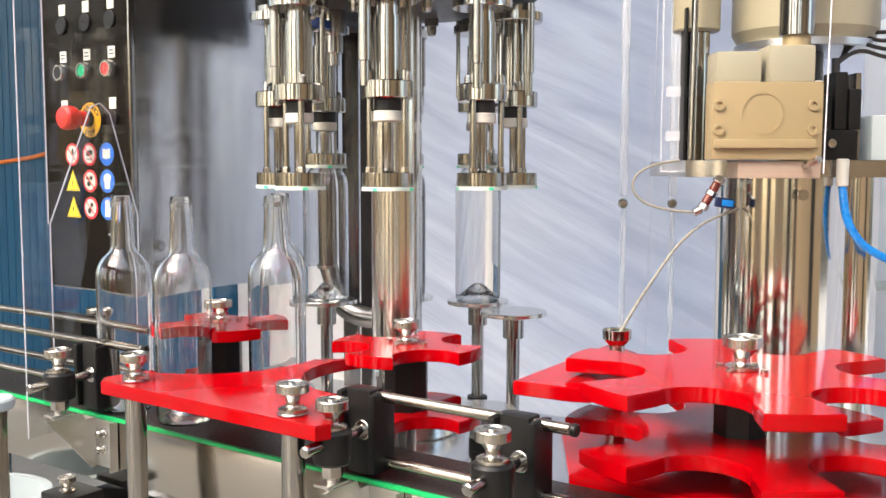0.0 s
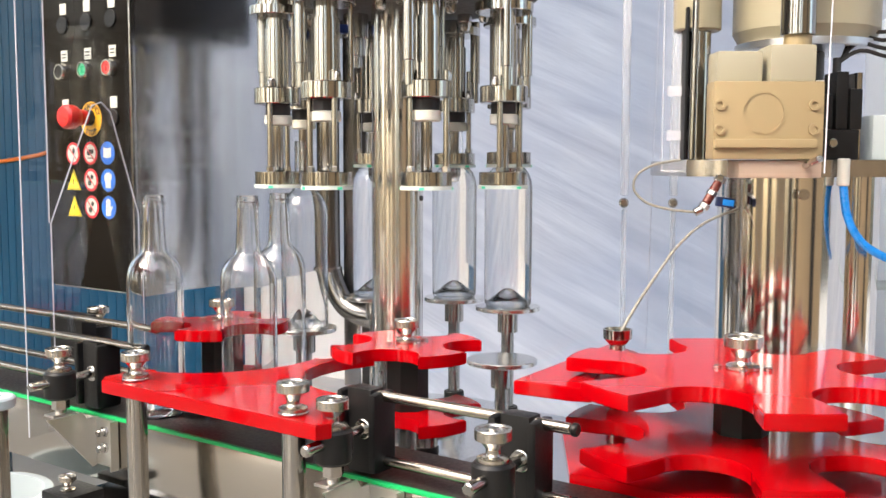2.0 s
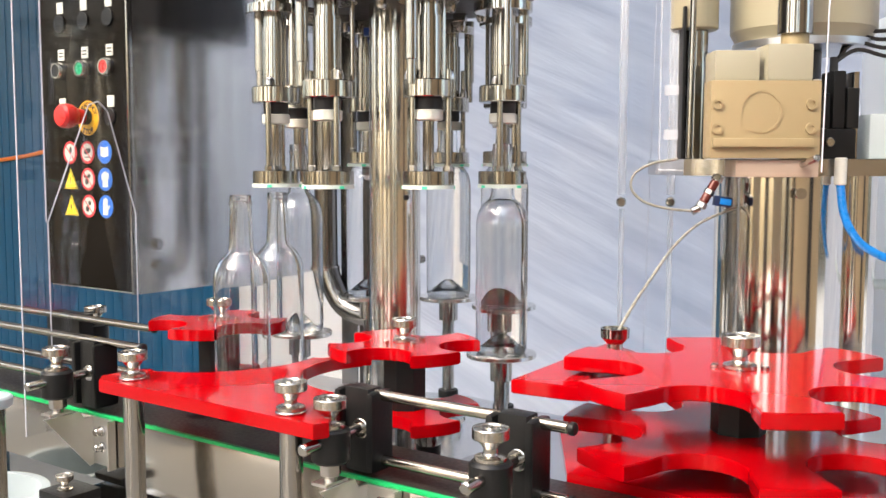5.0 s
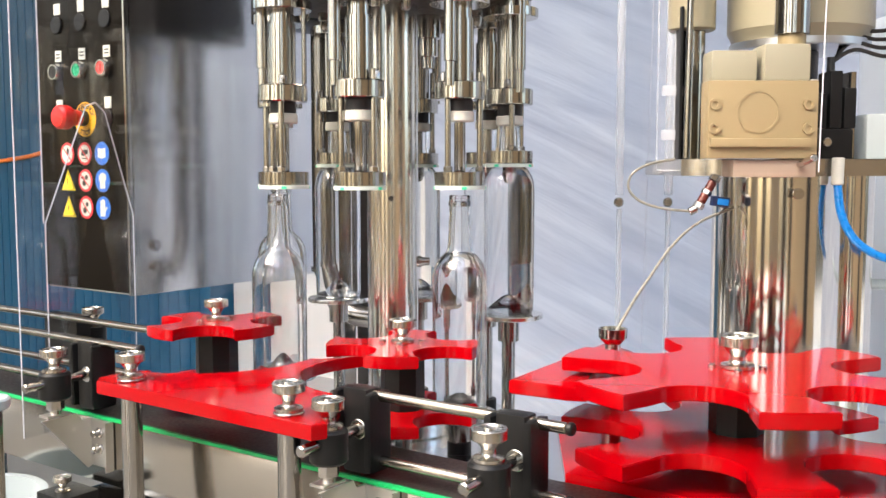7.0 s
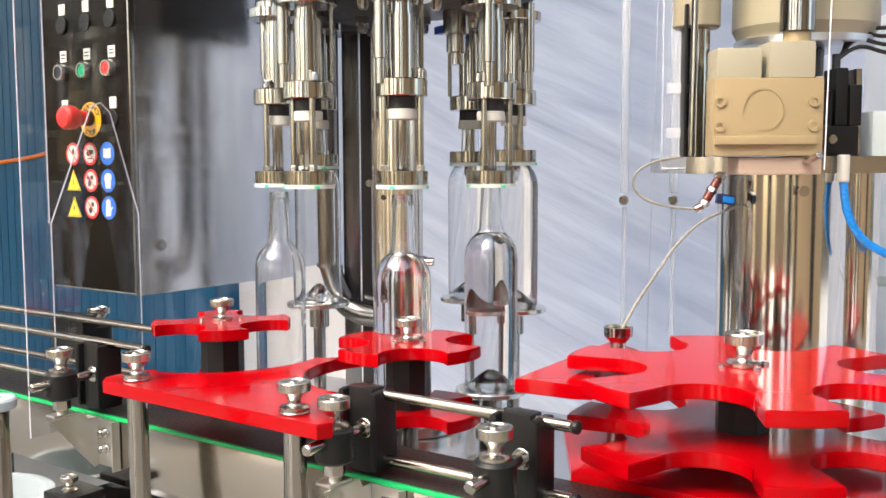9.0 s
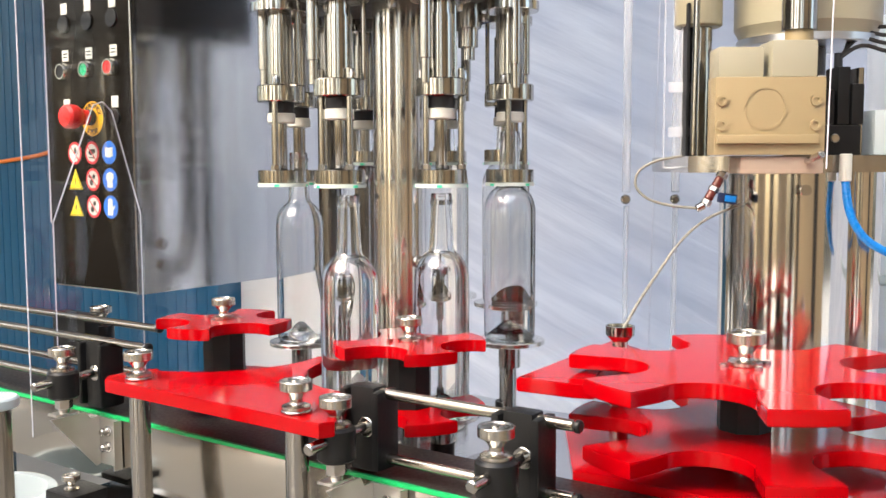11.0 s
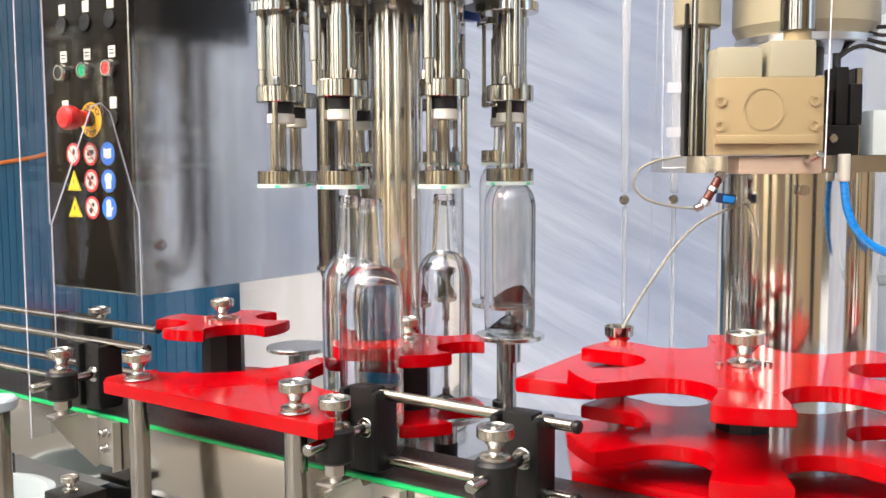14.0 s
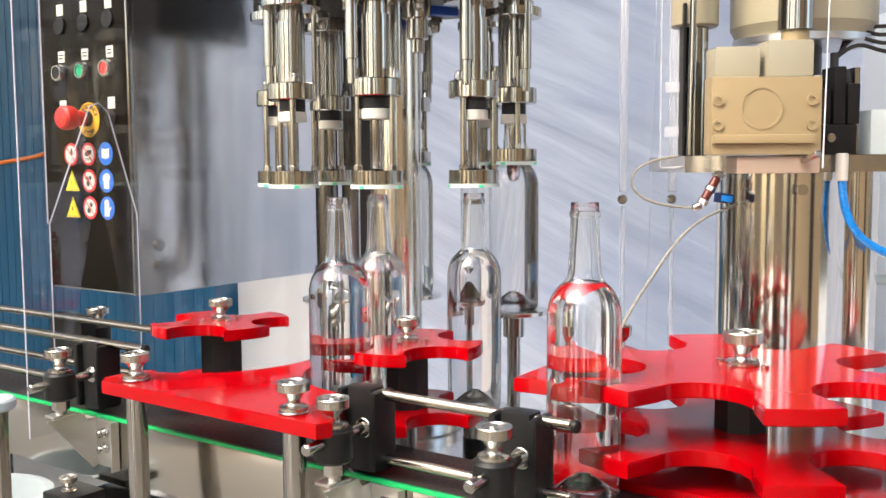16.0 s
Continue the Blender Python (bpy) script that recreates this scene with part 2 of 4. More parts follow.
def tube(points, r, seg=12, steps=8):
    """A round hose along a smooth line through the points."""
    pts = [Vector(p) for p in points]
    ext = [2 * pts[0] - pts[1]] + pts + [2 * pts[-1] - pts[-2]]
    line = []
    for i in range(1, len(ext) - 2):
        a, b, c, d = ext[i - 1:i + 3]
        for s in range(steps):
            u = s / steps
            line.append(0.5 * (2 * b + (c - a) * u + (2 * a - 5 * b + 4 * c - d) * u * u + (3 * b - a - 3 * c + d) * u ** 3))
    line.append(pts[-1])
    bm = bmesh.new()
    rings = []
    side = Vector((0.31, 0.2, 0.93))
    for i, p in enumerate(line):
        t = (line[min(i + 1, len(line) - 1)] - line[max(i - 1, 0)]).normalized()
        u = t.cross(side).normalized()
        v = t.cross(u)
        rings.append([bm.verts.new(p + r * (u * math.cos(2 * math.pi * k / seg) + v * math.sin(2 * math.pi * k / seg))) for k in range(seg)])
    for a, b in zip(rings, rings[1:]):
        for k in range(seg):
            bm.faces.new((a[k], a[(k + 1) % seg], b[(k + 1) % seg], b[k]))
    bm.faces.new(rings[0][::-1])
    bm.faces.new(rings[-1])
    bmesh.ops.recalc_face_normals(bm, faces=bm.faces[:])
    return bm


def plate(outline, z0, z1, bevel=0.0012, bm=None):
    """A flat plate cut to an outline of (x, y), between two heights."""
    own = bmesh.new()
    f = own.faces.new([own.verts.new((x, y, z0)) for x, y in outline])
    up = bmesh.ops.extrude_face_region(own, geom=[f])
    bmesh.ops.translate(own, vec=(0, 0, z1 - z0), verts=[v for v in up["geom"] if isinstance(v, bmesh.types.BMVert)])
    bmesh.ops.recalc_face_normals(own, faces=own.faces[:])
    if bevel:
        rim = [e for e in own.edges if len(e.link_faces) == 2 and e.calc_face_angle(0) > radians(60) and abs(e.verts[0].co.z - e.verts[1].co.z) < 1e-6]
        bmesh.ops.bevel(own, geom=rim, offset=bevel, segments=2, affect="EDGES")
    big = [f for f in own.faces if len(f.verts) > 4]
    bmesh.ops.triangulate(own, faces=big)
    return join(bm, own)


def arc(cx, cy, r, a0, a1, n=14):
    return [(cx + r * math.cos(radians(a0 + (a1 - a0) * i / n)), cy + r * math.sin(radians(a0 + (a1 - a0) * i / n))) for i in range(n + 1)]


def star_outline(pockets, pitch, pocket_r, outer, half_lobe):
    """A star wheel: round pockets at the pitch radius, lobes that end on the outer circle."""
    pts = []
    step = 360 / pockets
    for i in range(pockets):
        c = i * step
        pts += arc(0, 0, outer, c - step / 2 - half_lobe, c - step / 2 + half_lobe, 5)
        px_, py_ = pitch * math.cos(radians(c)), pitch * math.sin(radians(c))
        pts += arc(px_, py_, pocket_r, c - 90 - 8, c - 270 + 8, 14)
    return pts


def knob_mesh(s=1.0):
    """A turned steel hand nut: knurled head, waist and foot."""
    prof = [(0, 0), (0.0168, 0), (0.0172, 0.0006), (0.0172, 0.0040), (0.0150, 0.0052), (0.0090, 0.0062), (0.0078, 0.0085), (0.0078, 0.0130), (0.0098, 0.0160), (0.0150, 0.0222), (0.0192, 0.0230),
            (0.0196, 0.0236), (0.0196, 0.0335), (0.0190, 0.0345), (0.0150, 0.0345), (0.0143, 0.0333), (0.0060, 0.0333), (0.0055, 0.0350), (0, 0.0350)]
    return lathe([(r * s, z * s) for r, z in prof], 36)


# ---- setting ----
BELT_Z = 0.95


def setting():
    thing("floor", "pale grey concrete floor of the hall", "floor", kind="structure", bm=box(-9, 9, -7, 5.2, -0.1, 0), mat=FLOOR)
    # plastic sheet hung behind the machine, gently creased
    bm = bmesh.new()
    nx, nz = 110, 60
    grid = [[bm.verts.new((-2.15 + 5.4 * i / nx, 2.75 + 0.035 * noise.noise((i * 0.05 + j * 0.09, j * 0.16 - i * 0.06, 0.5)) + 0.012 * noise.noise((i * 0.2 + j * 0.3, j * 0.5 - i * 0.22, 3.5)),
                           0.0 + 3.3 * j / nz)) for i in range(nx + 1)] for j in range(nz + 1)]
    for j, i in product(range(nz), range(nx)):
        bm.faces.new((grid[j][i], grid[j][i + 1], grid[j + 1][i + 1], grid[j + 1][i]))
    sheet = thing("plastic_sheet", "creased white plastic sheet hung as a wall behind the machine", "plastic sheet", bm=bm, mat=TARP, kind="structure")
    wall = thing("wall_back", "white painted wall behind the cabinet", "wall", kind="structure", bm=box(-3.02, -2.152, 2.78, 2.9, 0, 3.3), mat=WALLWHITE)
    # ribbed teal wall
    teal = thing("wall_teal", "teal-blue ribbed metal wall behind the cabinet", "wall", kind="structure", bm=box(-6.0, -3.022, 2.66, 2.9, 0, 3.3), mat=TEAL)
    rib = to_mesh("rib", box(-0.0312, 0.0312, -0.005, 0, 0, 3.3, 0.0012), TEAL)
    for k in range(44):
        part("rib", rib, TEAL, teal, m=pose(-3.055 - 0.066 * k, 2.66, 0))
    # unseen piers with open bays of daylight, added to band the steel's reflections
    beat = ((1.25, WARM, "unseen added warm plaster pier"), (0.65, None, ""), (0.55, DARK, "unseen added dark pier"), (0.60, None, ""))
    for side, start, end in (("near", -6.0, 3.4), ("side", -3.0, 1.6), ("end", -3.0, 2.6)):
        at, k, made = start, {"near": 0, "side": 2, "end": 1}[side], 0
        while at < end:
            wide, mat, lab = beat[k % 4]
            if side == "side" and not mat:  # bays filled in here to keep bright reflections off panel and heads
                mat, lab = WARM, "unseen added warm plaster wall"
            to = min(at + wide, end)
            if mat:
                made += 1
                bm = {"near": lambda: box(at, to, -3.2, -3.0, 0, 3.3), "side": lambda: box(3.41, 3.5, at, to, 0, 3.3), "end": lambda: box(-6.1, -6.01, at, to, 0, 3.3)}[side]()
                thing("wall_%s_%d" % (side, made), lab + " between open bays", "wall", kind="structure", bm=bm, mat=mat)
            at, k = to, k + 1
    # unseen ceiling, added with a gap for the overhead fill lamp
    bm = box(-6.1, 3.5, 0.6, 2.7, 3.302, 3.36)
    box(-6.1, 3.5, -3.2, -2.1, 3.302, 3.36, 0, bm)
    box(-6.1, -2.95, -2.1, 0.6, 3.302, 3.36, 0, bm)
    box(1.45, 3.5, -2.1, 0.6, 3.302, 3.36, 0, bm)
    thing("ceiling", "unseen white ceiling added round the opening of the overhead fill lamp", "ceiling", kind="structure", bm=bm, mat=WALLWHITE)


def machine_base():
    base = thing("machine_base", "polished steel deck and body of the filling machine", "machine base")
    ell = lambda d: [(-1.30 + d, 0.905 + d), (0.42 - d, 0.905 + d), (0.42 - d, 1.64 - d), (-0.565 + d, 1.64 - d), (-0.565 + d, 1.385 - d), (-1.30 + d, 1.385 - d)]
    part("deck", plate(ell(0), 0.868, 0.88), DECK, base, "reflecting steel deck plate")
    part("body", plate(ell(0.035), 0.12, 0.8678), BRUSHED, base)
    for x, y in product((-1.2, 0.3), (1.0, 1.32)):
        part("foot", cyl(0.03, 0, 0.12), BLACK, base, m=pose(x, y, 0))
    for x, y in ((-0.70, 1.02), (-0.62, 0.98), (-0.56, 1.18), (-0.80, 1.0)):
        part("bolt", lathe([(0, 0), (0.018, 0), (0.018, 0.003), (0.008, 0.003), (0.008, 0.012), (0, 0.012)], 6), BOLT, base, m=pose(x, y, 0.8802))
    part("bearing_flange", cyl(0.05, 0.8802, 0.895), TURNED, base, m=pose(-0.66, 1.06, 0))


def conveyor():
    c = thing("conveyor", "steel bottle conveyor with a dark belt and green edge strip", "conveyor")
    part("belt", box(-2.2, 0.5, 0.7895, 0.902, BELT_Z - 0.012, BELT_Z, 0.002), BELT, c, "dark plastic belt")
    part("edge_strip", box(-2.2, 0.5, 0.783, 0.7888, BELT_Z - 0.0035, BELT_Z + 0.001, 0.001), GREEN, c, "bright green edge strip")
    part("side_panel", box(-2.2, 0.5, 0.784, 0.789, 0.858, BELT_Z - 0.0037, 0.001), FRAME, c, "brushed steel side panel")
    part("side_panel", box(-2.2, 0.5, 0.9025, 0.9045, 0.872, BELT_Z - 0.004), BRUSHED, c)
    for x in (-2.1, -1.5, -0.95, -0.2, 0.4):
        part("leg", box(x - 0.02, x + 0.02, 0.82, 0.86, 0, 0.9378, 0.003), STEEL, c)
    return c


def clamp(x, z=0.0):
    """Clamp that holds a guide rail: upright with hand nut, cross rod, black block."""
    g = thing("rail_clamp", "black rail clamp with steel hand nut beside the belt", "clamp", group="rail clamps")
    part("collar", cyl(0.0205, 0.980, 1.017, 28, None, 0.003), BLACK, g, "round black plastic collar", pose(x, 0.735, 0))
    part("hand_nut", knob_mesh(0.9), HANDNUT, g, "turned steel hand nut", pose(x, 0.735, 1.017))
    part("stud", cyl(0.0075, 0.955, 0.980, 16), BOLT, g, m=pose(x, 0.735, 0))
    part("hex_nut", cyl(0.0115, 0.966, 0.9798, 6), BOLT, g, m=pose(x, 0.735, 0))
    part("cross_rod", rod((x + 0.001, 0.690, 1.002), (x, 0.790, 1.006), 0.0062), STEEL, g)
    b = part("block", box(x - 0.026, x + 0.008, 0.787, 0.811, 0.954, 1.048, 0.005), BLACK, g, "moulded black block")
    part("cap", box(x + 0.0082, x + 0.019, 0.780, 0.818, 0.957, 1.045, 0.008), BLACK, b)
    part("cap", box(x - 0.037, x - 0.0262, 0.780, 0.818, 0.957, 1.045, 0.008), BLACK, b)
    part("washer", cyl(0.011, 0, 0.004, 20), TURNED, b, m=Matrix.Translation((x, 0.7855, 1.005)) @ pose(0, 0, 0, 90))
    br = plate([(0.707, 0.9570), (0.760, 0.9570), (0.766, 0.947), (0.783, 0.947), (0.783, 0.882), (0.774, 0.879)], 0, 0.003, 0.0004)
    upright = Matrix(((0, 0, 1, 0), (1, 0, 0, 0), (0, 1, 0, 0), (0, 0, 0, 1)))
    part("bracket", br, SATIN, g, "bent steel bracket", Matrix.Translation((x + 0.009, 0, 0)) @ upright)
    part("bracket_flange", box(x + 0.0122, x + 0.054, 0.7795, 0.7826, 0.882, 0.947, 0.0006), SATIN, g)
    part("flange_lip", box(x + 0.0542, x + 0.057, 0.770, 0.7826, 0.880, 0.947, 0.0006), SATIN, g)
    part("bracket_foot", box(x - 0.012, x + 0.0085, 0.718, 0.752, 0.9572, 0.9602, 0.0005), SATIN, g)
    for dz in (0.930, 0.908):
        part("screw", rod((x + 0.033, 0.766, dz), (x + 0.033, 0.7793, dz), 0.0052, 14), BOLT, g)
        part("screw_head", cyl(0.0075, 0, 0.004, 6, None, 0.0005, Matrix.Translation((x + 0.033, 0.7792, dz)) @ pose(0, 0, 0, 90)), BOLT, g)
    return g


def rails():
    def rail(label, a, b, r=0.0058):
        t = thing("guide_rail", label, "guide rail", bm=rod(a, b, r), mat=RAIL, group="guide rails")
        part("end_cap", rod((b[0] + 0.0002, b[1], b[2]), (b[0] + 0.007, b[1], b[2]), r + 0.0007, 16), BLACK, t, "black plastic end cap")
        return t
    near = "round polished steel guide rail beside the belt"
    rail(near, (-2.1, 0.800, 1.047), (-1.053, 0.800, 1.047))
    rail(near, (-2.1, 0.800, 0.985), (-1.075, 0.800, 0.985))
    rail(near, (-0.688, 0.800, 1.040), (-0.416, 0.800, 1.040))
    rail(near, (-0.688, 0.800, 0.969), (-0.416, 0.800, 0.969))
    far = "round polished steel guide rail behind the belt"
    rail(far, (-2.1, 0.912, 1.046), (-1.172, 0.912, 1.046))
    rail(far, (-2.1, 0.912, 0.974), (-1.20, 0.912, 0.974))
    for x in (-1.145, -0.660, -0.463):
        clamp(x)
    # clamp behind the belt, turned round
    g = thing("rail_clamp", "black rail clamp with steel hand nut behind the belt", "clamp", group="rail clamps")
    part("block", box(-1.455, -1.365, 0.918, 0.946, 0.962, 1.048, 0.005), BLACK, g)
    part("hand_nut", knob_mesh(0.9), HANDNUT, g, m=pose(-1.392, 0.968, 1.024))
    part("collar", cyl(0.021, 0.985, 1.0238), BLACK, g, m=pose(-1.392, 0.968, 0))
    part("stud", cyl(0.007, 0.868, 0.9848), BOLT, g, m=pose(-1.392, 0.968, 0))


IN_C, OUT_C, CAR_C = (-1.036, 0.920), (-0.7275, 0.950), (-0.900, 1.152)
R_CAR, R_STAR = 0.178, 0.0885
CAP_C = (-0.325, 1.016)


def centre_guide():
    g = thing("centre_guide", "red plastic guide plate on steel posts between the star wheels", "guide plate")
    out = [(-1.008, 0.703), (-0.652, 0.700), (-0.645, 0.716)]
    out += arc(*OUT_C, 0.130, 278, 148, 22)
    out += [(-0.880, 0.960), (-0.893, 0.958)]
    out += arc(*IN_C, 0.150, 12, -78, 16)
    out += [(-1.008, 0.784), (-1.022, 0.765), (-1.024, 0.718)]
    part("plate", plate(out, 1.012, 1.028), RED, g, "red plate with hollowed edges")
    for x, y in ((-0.976, 0.729), (-0.704, 0.722)):
        part("post", cyl(0.0125, 0.0, 1.0118), STEEL, g, "round steel post", pose(x, y, 0))
        part("washer", cyl(0.0165, 1.0282, 1.0312, 24), BOLT, g, m=pose(x, y, 0))
        part("hand_nut", knob_mesh(0.9), HANDNUT, g, "turned steel hand nut", pose(x, y, 1.0314))


def star_wheel(name, label, c, pockets, pitch, pocket_r, outer, half, z_low, z_top, thick=0.015, hub=0.026, nut=1.0, low_outer=None):
    s = thing(name, label, "star wheel", pose(c[0], c[1], 0), group="star wheels")
    top = part("upper_plate", plate(star_outline(pockets, pitch, pocket_r, outer, half), z_top - thick, z_top), RED, s, "red star plate with round pockets")
    part("lower_plate", plate(star_outline(pockets, pitch, pocket_r, low_outer or outer, half), z_low - thick, z_low), RED, s, "red star plate with round pockets")
    part("hub", lathe([(0, z_low + 0.0002), (hub, z_low + 0.0002), (hub, z_top - thick - 0.0002), (0, z_top - thick - 0.0002)], 8), BLACK, s, "black plastic hub")
    part("shaft", cyl(0.012, 0.8802, z_low - thick - 0.0002), STEEL, s)
    part("hand_nut", knob_mesh(nut), HANDNUT, s, "turned steel hand nut", pose(0, 0, z_top + 0.0002))
    for k in range(4):
        a = radians(45 + 90 * k)
        part("screw", lathe([(0, 0), (0.0045, 0), (0.0045, 0.003), (0.003, 0.004), (0, 0.004)], 10), BOLT, s, m=pose(hub * 0.9 * math.cos(a), hub * 0.9 * math.sin(a), z_top + 0.0002))
    return s


def bottle_meshes():
    out = [(0, 0.0004), (0.027, 0.0004), (0.031, 0.0), (0.0345, 0.001), (0.0368, 0.005), (0.0373, 0.02), (0.0375, 0.10), (0.0375, 0.182), (0.0373, 0.1885), (0.0362, 0.196), (0.0340, 0.2035),
           (0.0305, 0.2102), (0.0262, 0.2155), (0.0220, 0.2192), (0.0188, 0.2225), (0.0170, 0.2265), (0.0163, 0.232), (0.0152, 0.255), (0.0141, 0.2825), (0.0142, 0.290), (0.0142, 0.2985), (0.0136, 0.300), (0.0120, 0.300), (0.0110, 0.297)]
    inn = [(0.0112, 0.280), (0.0126, 0.255), (0.0138, 0.231), (0.0148, 0.2250), (0.0172, 0.2205), (0.0212, 0.2166), (0.0262, 0.2112), (0.0305, 0.2040), (0.0335, 0.1955), (0.0348, 0.187), (0.0351, 0.180), (0.0351, 0.10), (0.0349, 0.010),
           (0.0338, 0.0042), (0.0310, 0.0020), (0.0278, 0.0036), (0.0187, 0.0132), (0.0106, 0.0228), (0.0045, 0.0280), (0, 0.0288)]
    glass = to_mesh("glass", lathe(out + inn, 56, cap=False), GLASS)
    ring = to_mesh("lip_ring", lathe([(0.0139, 0.2845), (0.0150, 0.2848), (0.0155, 0.2862), (0.0155, 0.2900), (0.0150, 0.2914), (0.0139, 0.2918), (0.0139, 0.2845)], 48, cap=False), GLASS)
    return glass, ring


OMEGA, SPAN = 14.34, 45 / 14.34
STAR_RATE = 90 / SPAN
BOTTLES, BELLS, LIFTS, FILLS = [], [], [], []
HEAD_A = [-10.73 + 45 * j for j in range(8)]


def carousel():
    c = thing("filling_carousel", "polished steel filling carousel with eight filling heads and bottle lifts", "filling carousel", pose(*CAR_C, 0))
    part("column", lathe([(0, 0.8922), (0.0385, 0.8922), (0.0385, 1.5278), (0, 1.5278)], 48), COLUMN, c, "mirror-polished steel column")
    part("foot_flange", lathe([(0.0390, 0.8925), (0.102, 0.8925), (0.104, 0.8945), (0.104, 0.912), (0.100, 0.915), (0.0390, 0.915), (0.0390, 0.8925)], 56, cap=False), PLATE, c, "pale steel foot flange")
    part("tank", lathe([(0, 1.528), (0.12, 1.528), (0.205, 1.534), (0.212, 1.540), (0.212, 1.78), (0.20, 1.80), (0, 1.80)], 64), UNDER, c, "round steel product tank, dark underside tone put into its colour")
    part("spider", lathe([(0, 0.8812), (0.215, 0.8812), (0.215, 0.890), (0.213, 0.892), (0, 0.892)], 64), PLATE, c, "steel lower ring")
    barrel = to_mesh("filling_head", lathe([(0, 1.4022), (0.0188, 1.4022), (0.0188, 1.486), (0.0165, 1.4866), (0.0165, 1.504), (0, 1.504)], 32), STEEL)
    cap = to_mesh("head_flange", lathe([(0, 1.5042), (0.040, 1.5042), (0.041, 1.5052), (0.041, 1.517), (0.030, 1.519), (0.030, 1.5275), (0, 1.5275)], 36), TURNED)
    ring = to_mesh("collar", cyl(0.034, 1.3785, 1.4020, 40, None, 0.0015), TURNED)
    black = to_mesh("seal", cyl(0.0180, 1.3632, 1.3783, 28), RUBBER)
    white = to_mesh("white_collar", cyl(0.0197, 1.3488, 1.3630, 32, None, 0.0015), WHITE)
    nozzle = to_mesh("nozzle", lathe([(0, 1.262), (0.005, 1.264), (0.0078, 1.272), (0.0078, 1.3486), (0, 1.3486)], 24), STEEL)
    side = to_mesh("vent_pipe", lathe([(0, 1.395), (0.0062, 1.395), (0.0062, 1.4265), (0.0083, 1.4275), (0.0083, 1.5278), (0, 1.5278)], 20, None, pose(0.018, -0.0285, 0)), STEEL)
    thin = to_mesh("air_pipe", rod((-0.020, 0.027, 1.402), (-0.020, 0.027, 1.528), 0.0035, 12), STEEL)
    nut = to_mesh("acorn_nut", lathe([(0, 1.4022), (0.0058, 1.4022), (0.0058, 1.408), (0.0045, 1.413), (0, 1.4155)], 12), BOLT)
    bell = to_mesh("centring_bell", lathe([(0.0315, 1.2628), (0.034, 1.2628), (0.0345, 1.2635), (0.0345, 1.2810), (0.034, 1.2815), (0.0165, 1.2815), (0.0165, 1.2790), (0.0315, 1.2790), (0.0315, 1.2628)], 40, cap=False), TURNED)
    pad = to_mesh("pad", lathe([(0.0318, 1.2578), (0.0352, 1.2578), (0.0352, 1.2626), (0.0318, 1.2626), (0.0318, 1.2578)], 40, cap=False), PAD)
    spot = to_mesh("green_mark", box(0.0350, 0.0359, -0.0035, 0.0035, 1.2580, 1.2615), MARK)
    rod_m = to_mesh("guide_rod", cyl(0.0042, 1.2816, 1.4160, 16), STEEL)
    hexm = to_mesh("rod_nut", cyl(0.0062, 1.2816, 1.2890, 6), BOLT)
    disc = to_mesh("bottle_lift", lathe([(0, -0.0070), (0.050, -0.0070), (0.0508, -0.0060), (0.0508, -0.001), (0.050, -0.0002), (0, -0.0002)], 56), PLATE)
    sleeve = to_mesh("sleeve", cyl(0.0160, -0.042, -0.0072, 28), STEEL)
    stem = to_mesh("stem", cyl(0.0100, -0.178, -0.0422, 20), STEEL)
    groove = to_mesh("stem_ring", lathe([(0.0101, -0.066), (0.0106, -0.066), (0.0106, -0.063), (0.0101, -0.063), (0.0101, -0.066)], 20, cap=False), BOLT)
    bush = to_mesh("lift_bush", lathe([(0.0112, 0.8922), (0.0170, 0.8922), (0.0170, 0.908), (0.0160, 0.9095), (0.0112, 0.9095), (0.0112, 0.8922)], 24, cap=False), BLACK)
    for a in HEAD_A:
        m = pose(0, 0, 0, 0, 0, a) @ pose(R_CAR, 0, 0)
        h = part("filling_head", barrel, None, c, "polished steel filling head", m)
        part("head_flange", cap, None, h)
        part("collar", ring, None, h, "turned steel collar")
        part("seal", black, None, h, "black rubber seal")
        part("white_collar", white, None, h, "white plastic collar")
        part("nozzle", nozzle, None, h)
        part("vent_pipe", side, None, h)
        part("air_pipe", thin, None, h)
        for s in (-1, 1):
            part("acorn_nut", nut, None, h, m=pose(0.006 + 0.006 * s, 0.027 * s, 0))
        b = part("centring_bell", bell, None, c, "turned steel centring bell", m)
        part("pad", pad, None, b, "white pad with green marks")
        for k in (20, 110, 200, 290):
            part("green_mark", spot, None, b, m=pose(0, 0, 0, 0, 0, k - 45))
        for s in (-1, 1):
            part("guide_rod", rod_m, None, b, m=pose(0.010 + 0.004 * s, 0.0235 * s, 0))
            part("rod_nut", hexm, None, b, m=pose(0.010 + 0.004 * s, 0.0235 * s, 0))
        d = part("bottle_lift", disc, None, c, "round steel lifting plate", m @ pose(0, 0, BELT_Z))
        part("sleeve", sleeve, None, d)
        part("stem", stem, None, d)
        part("stem_ring", groove, None, d)
        part("lift_bush", bush, None, c, "black plastic lift bush", m)
        BELLS.append(b)
        LIFTS.append(d)
    for k in range(8):
        a = HEAD_A[0] + 22.5 + 45 * k
        part("tank_nut", lathe([(0, 1.500), (0.006, 1.502), (0.008, 1.508), (0.008, 1.516), (0.0115, 1.517), (0.0115, 1.5285), (0, 1.5285)], 12), BOLT, c, m=pose(0, 0, 0, 0, 0, a) @ pose(0.130, 0, 0))
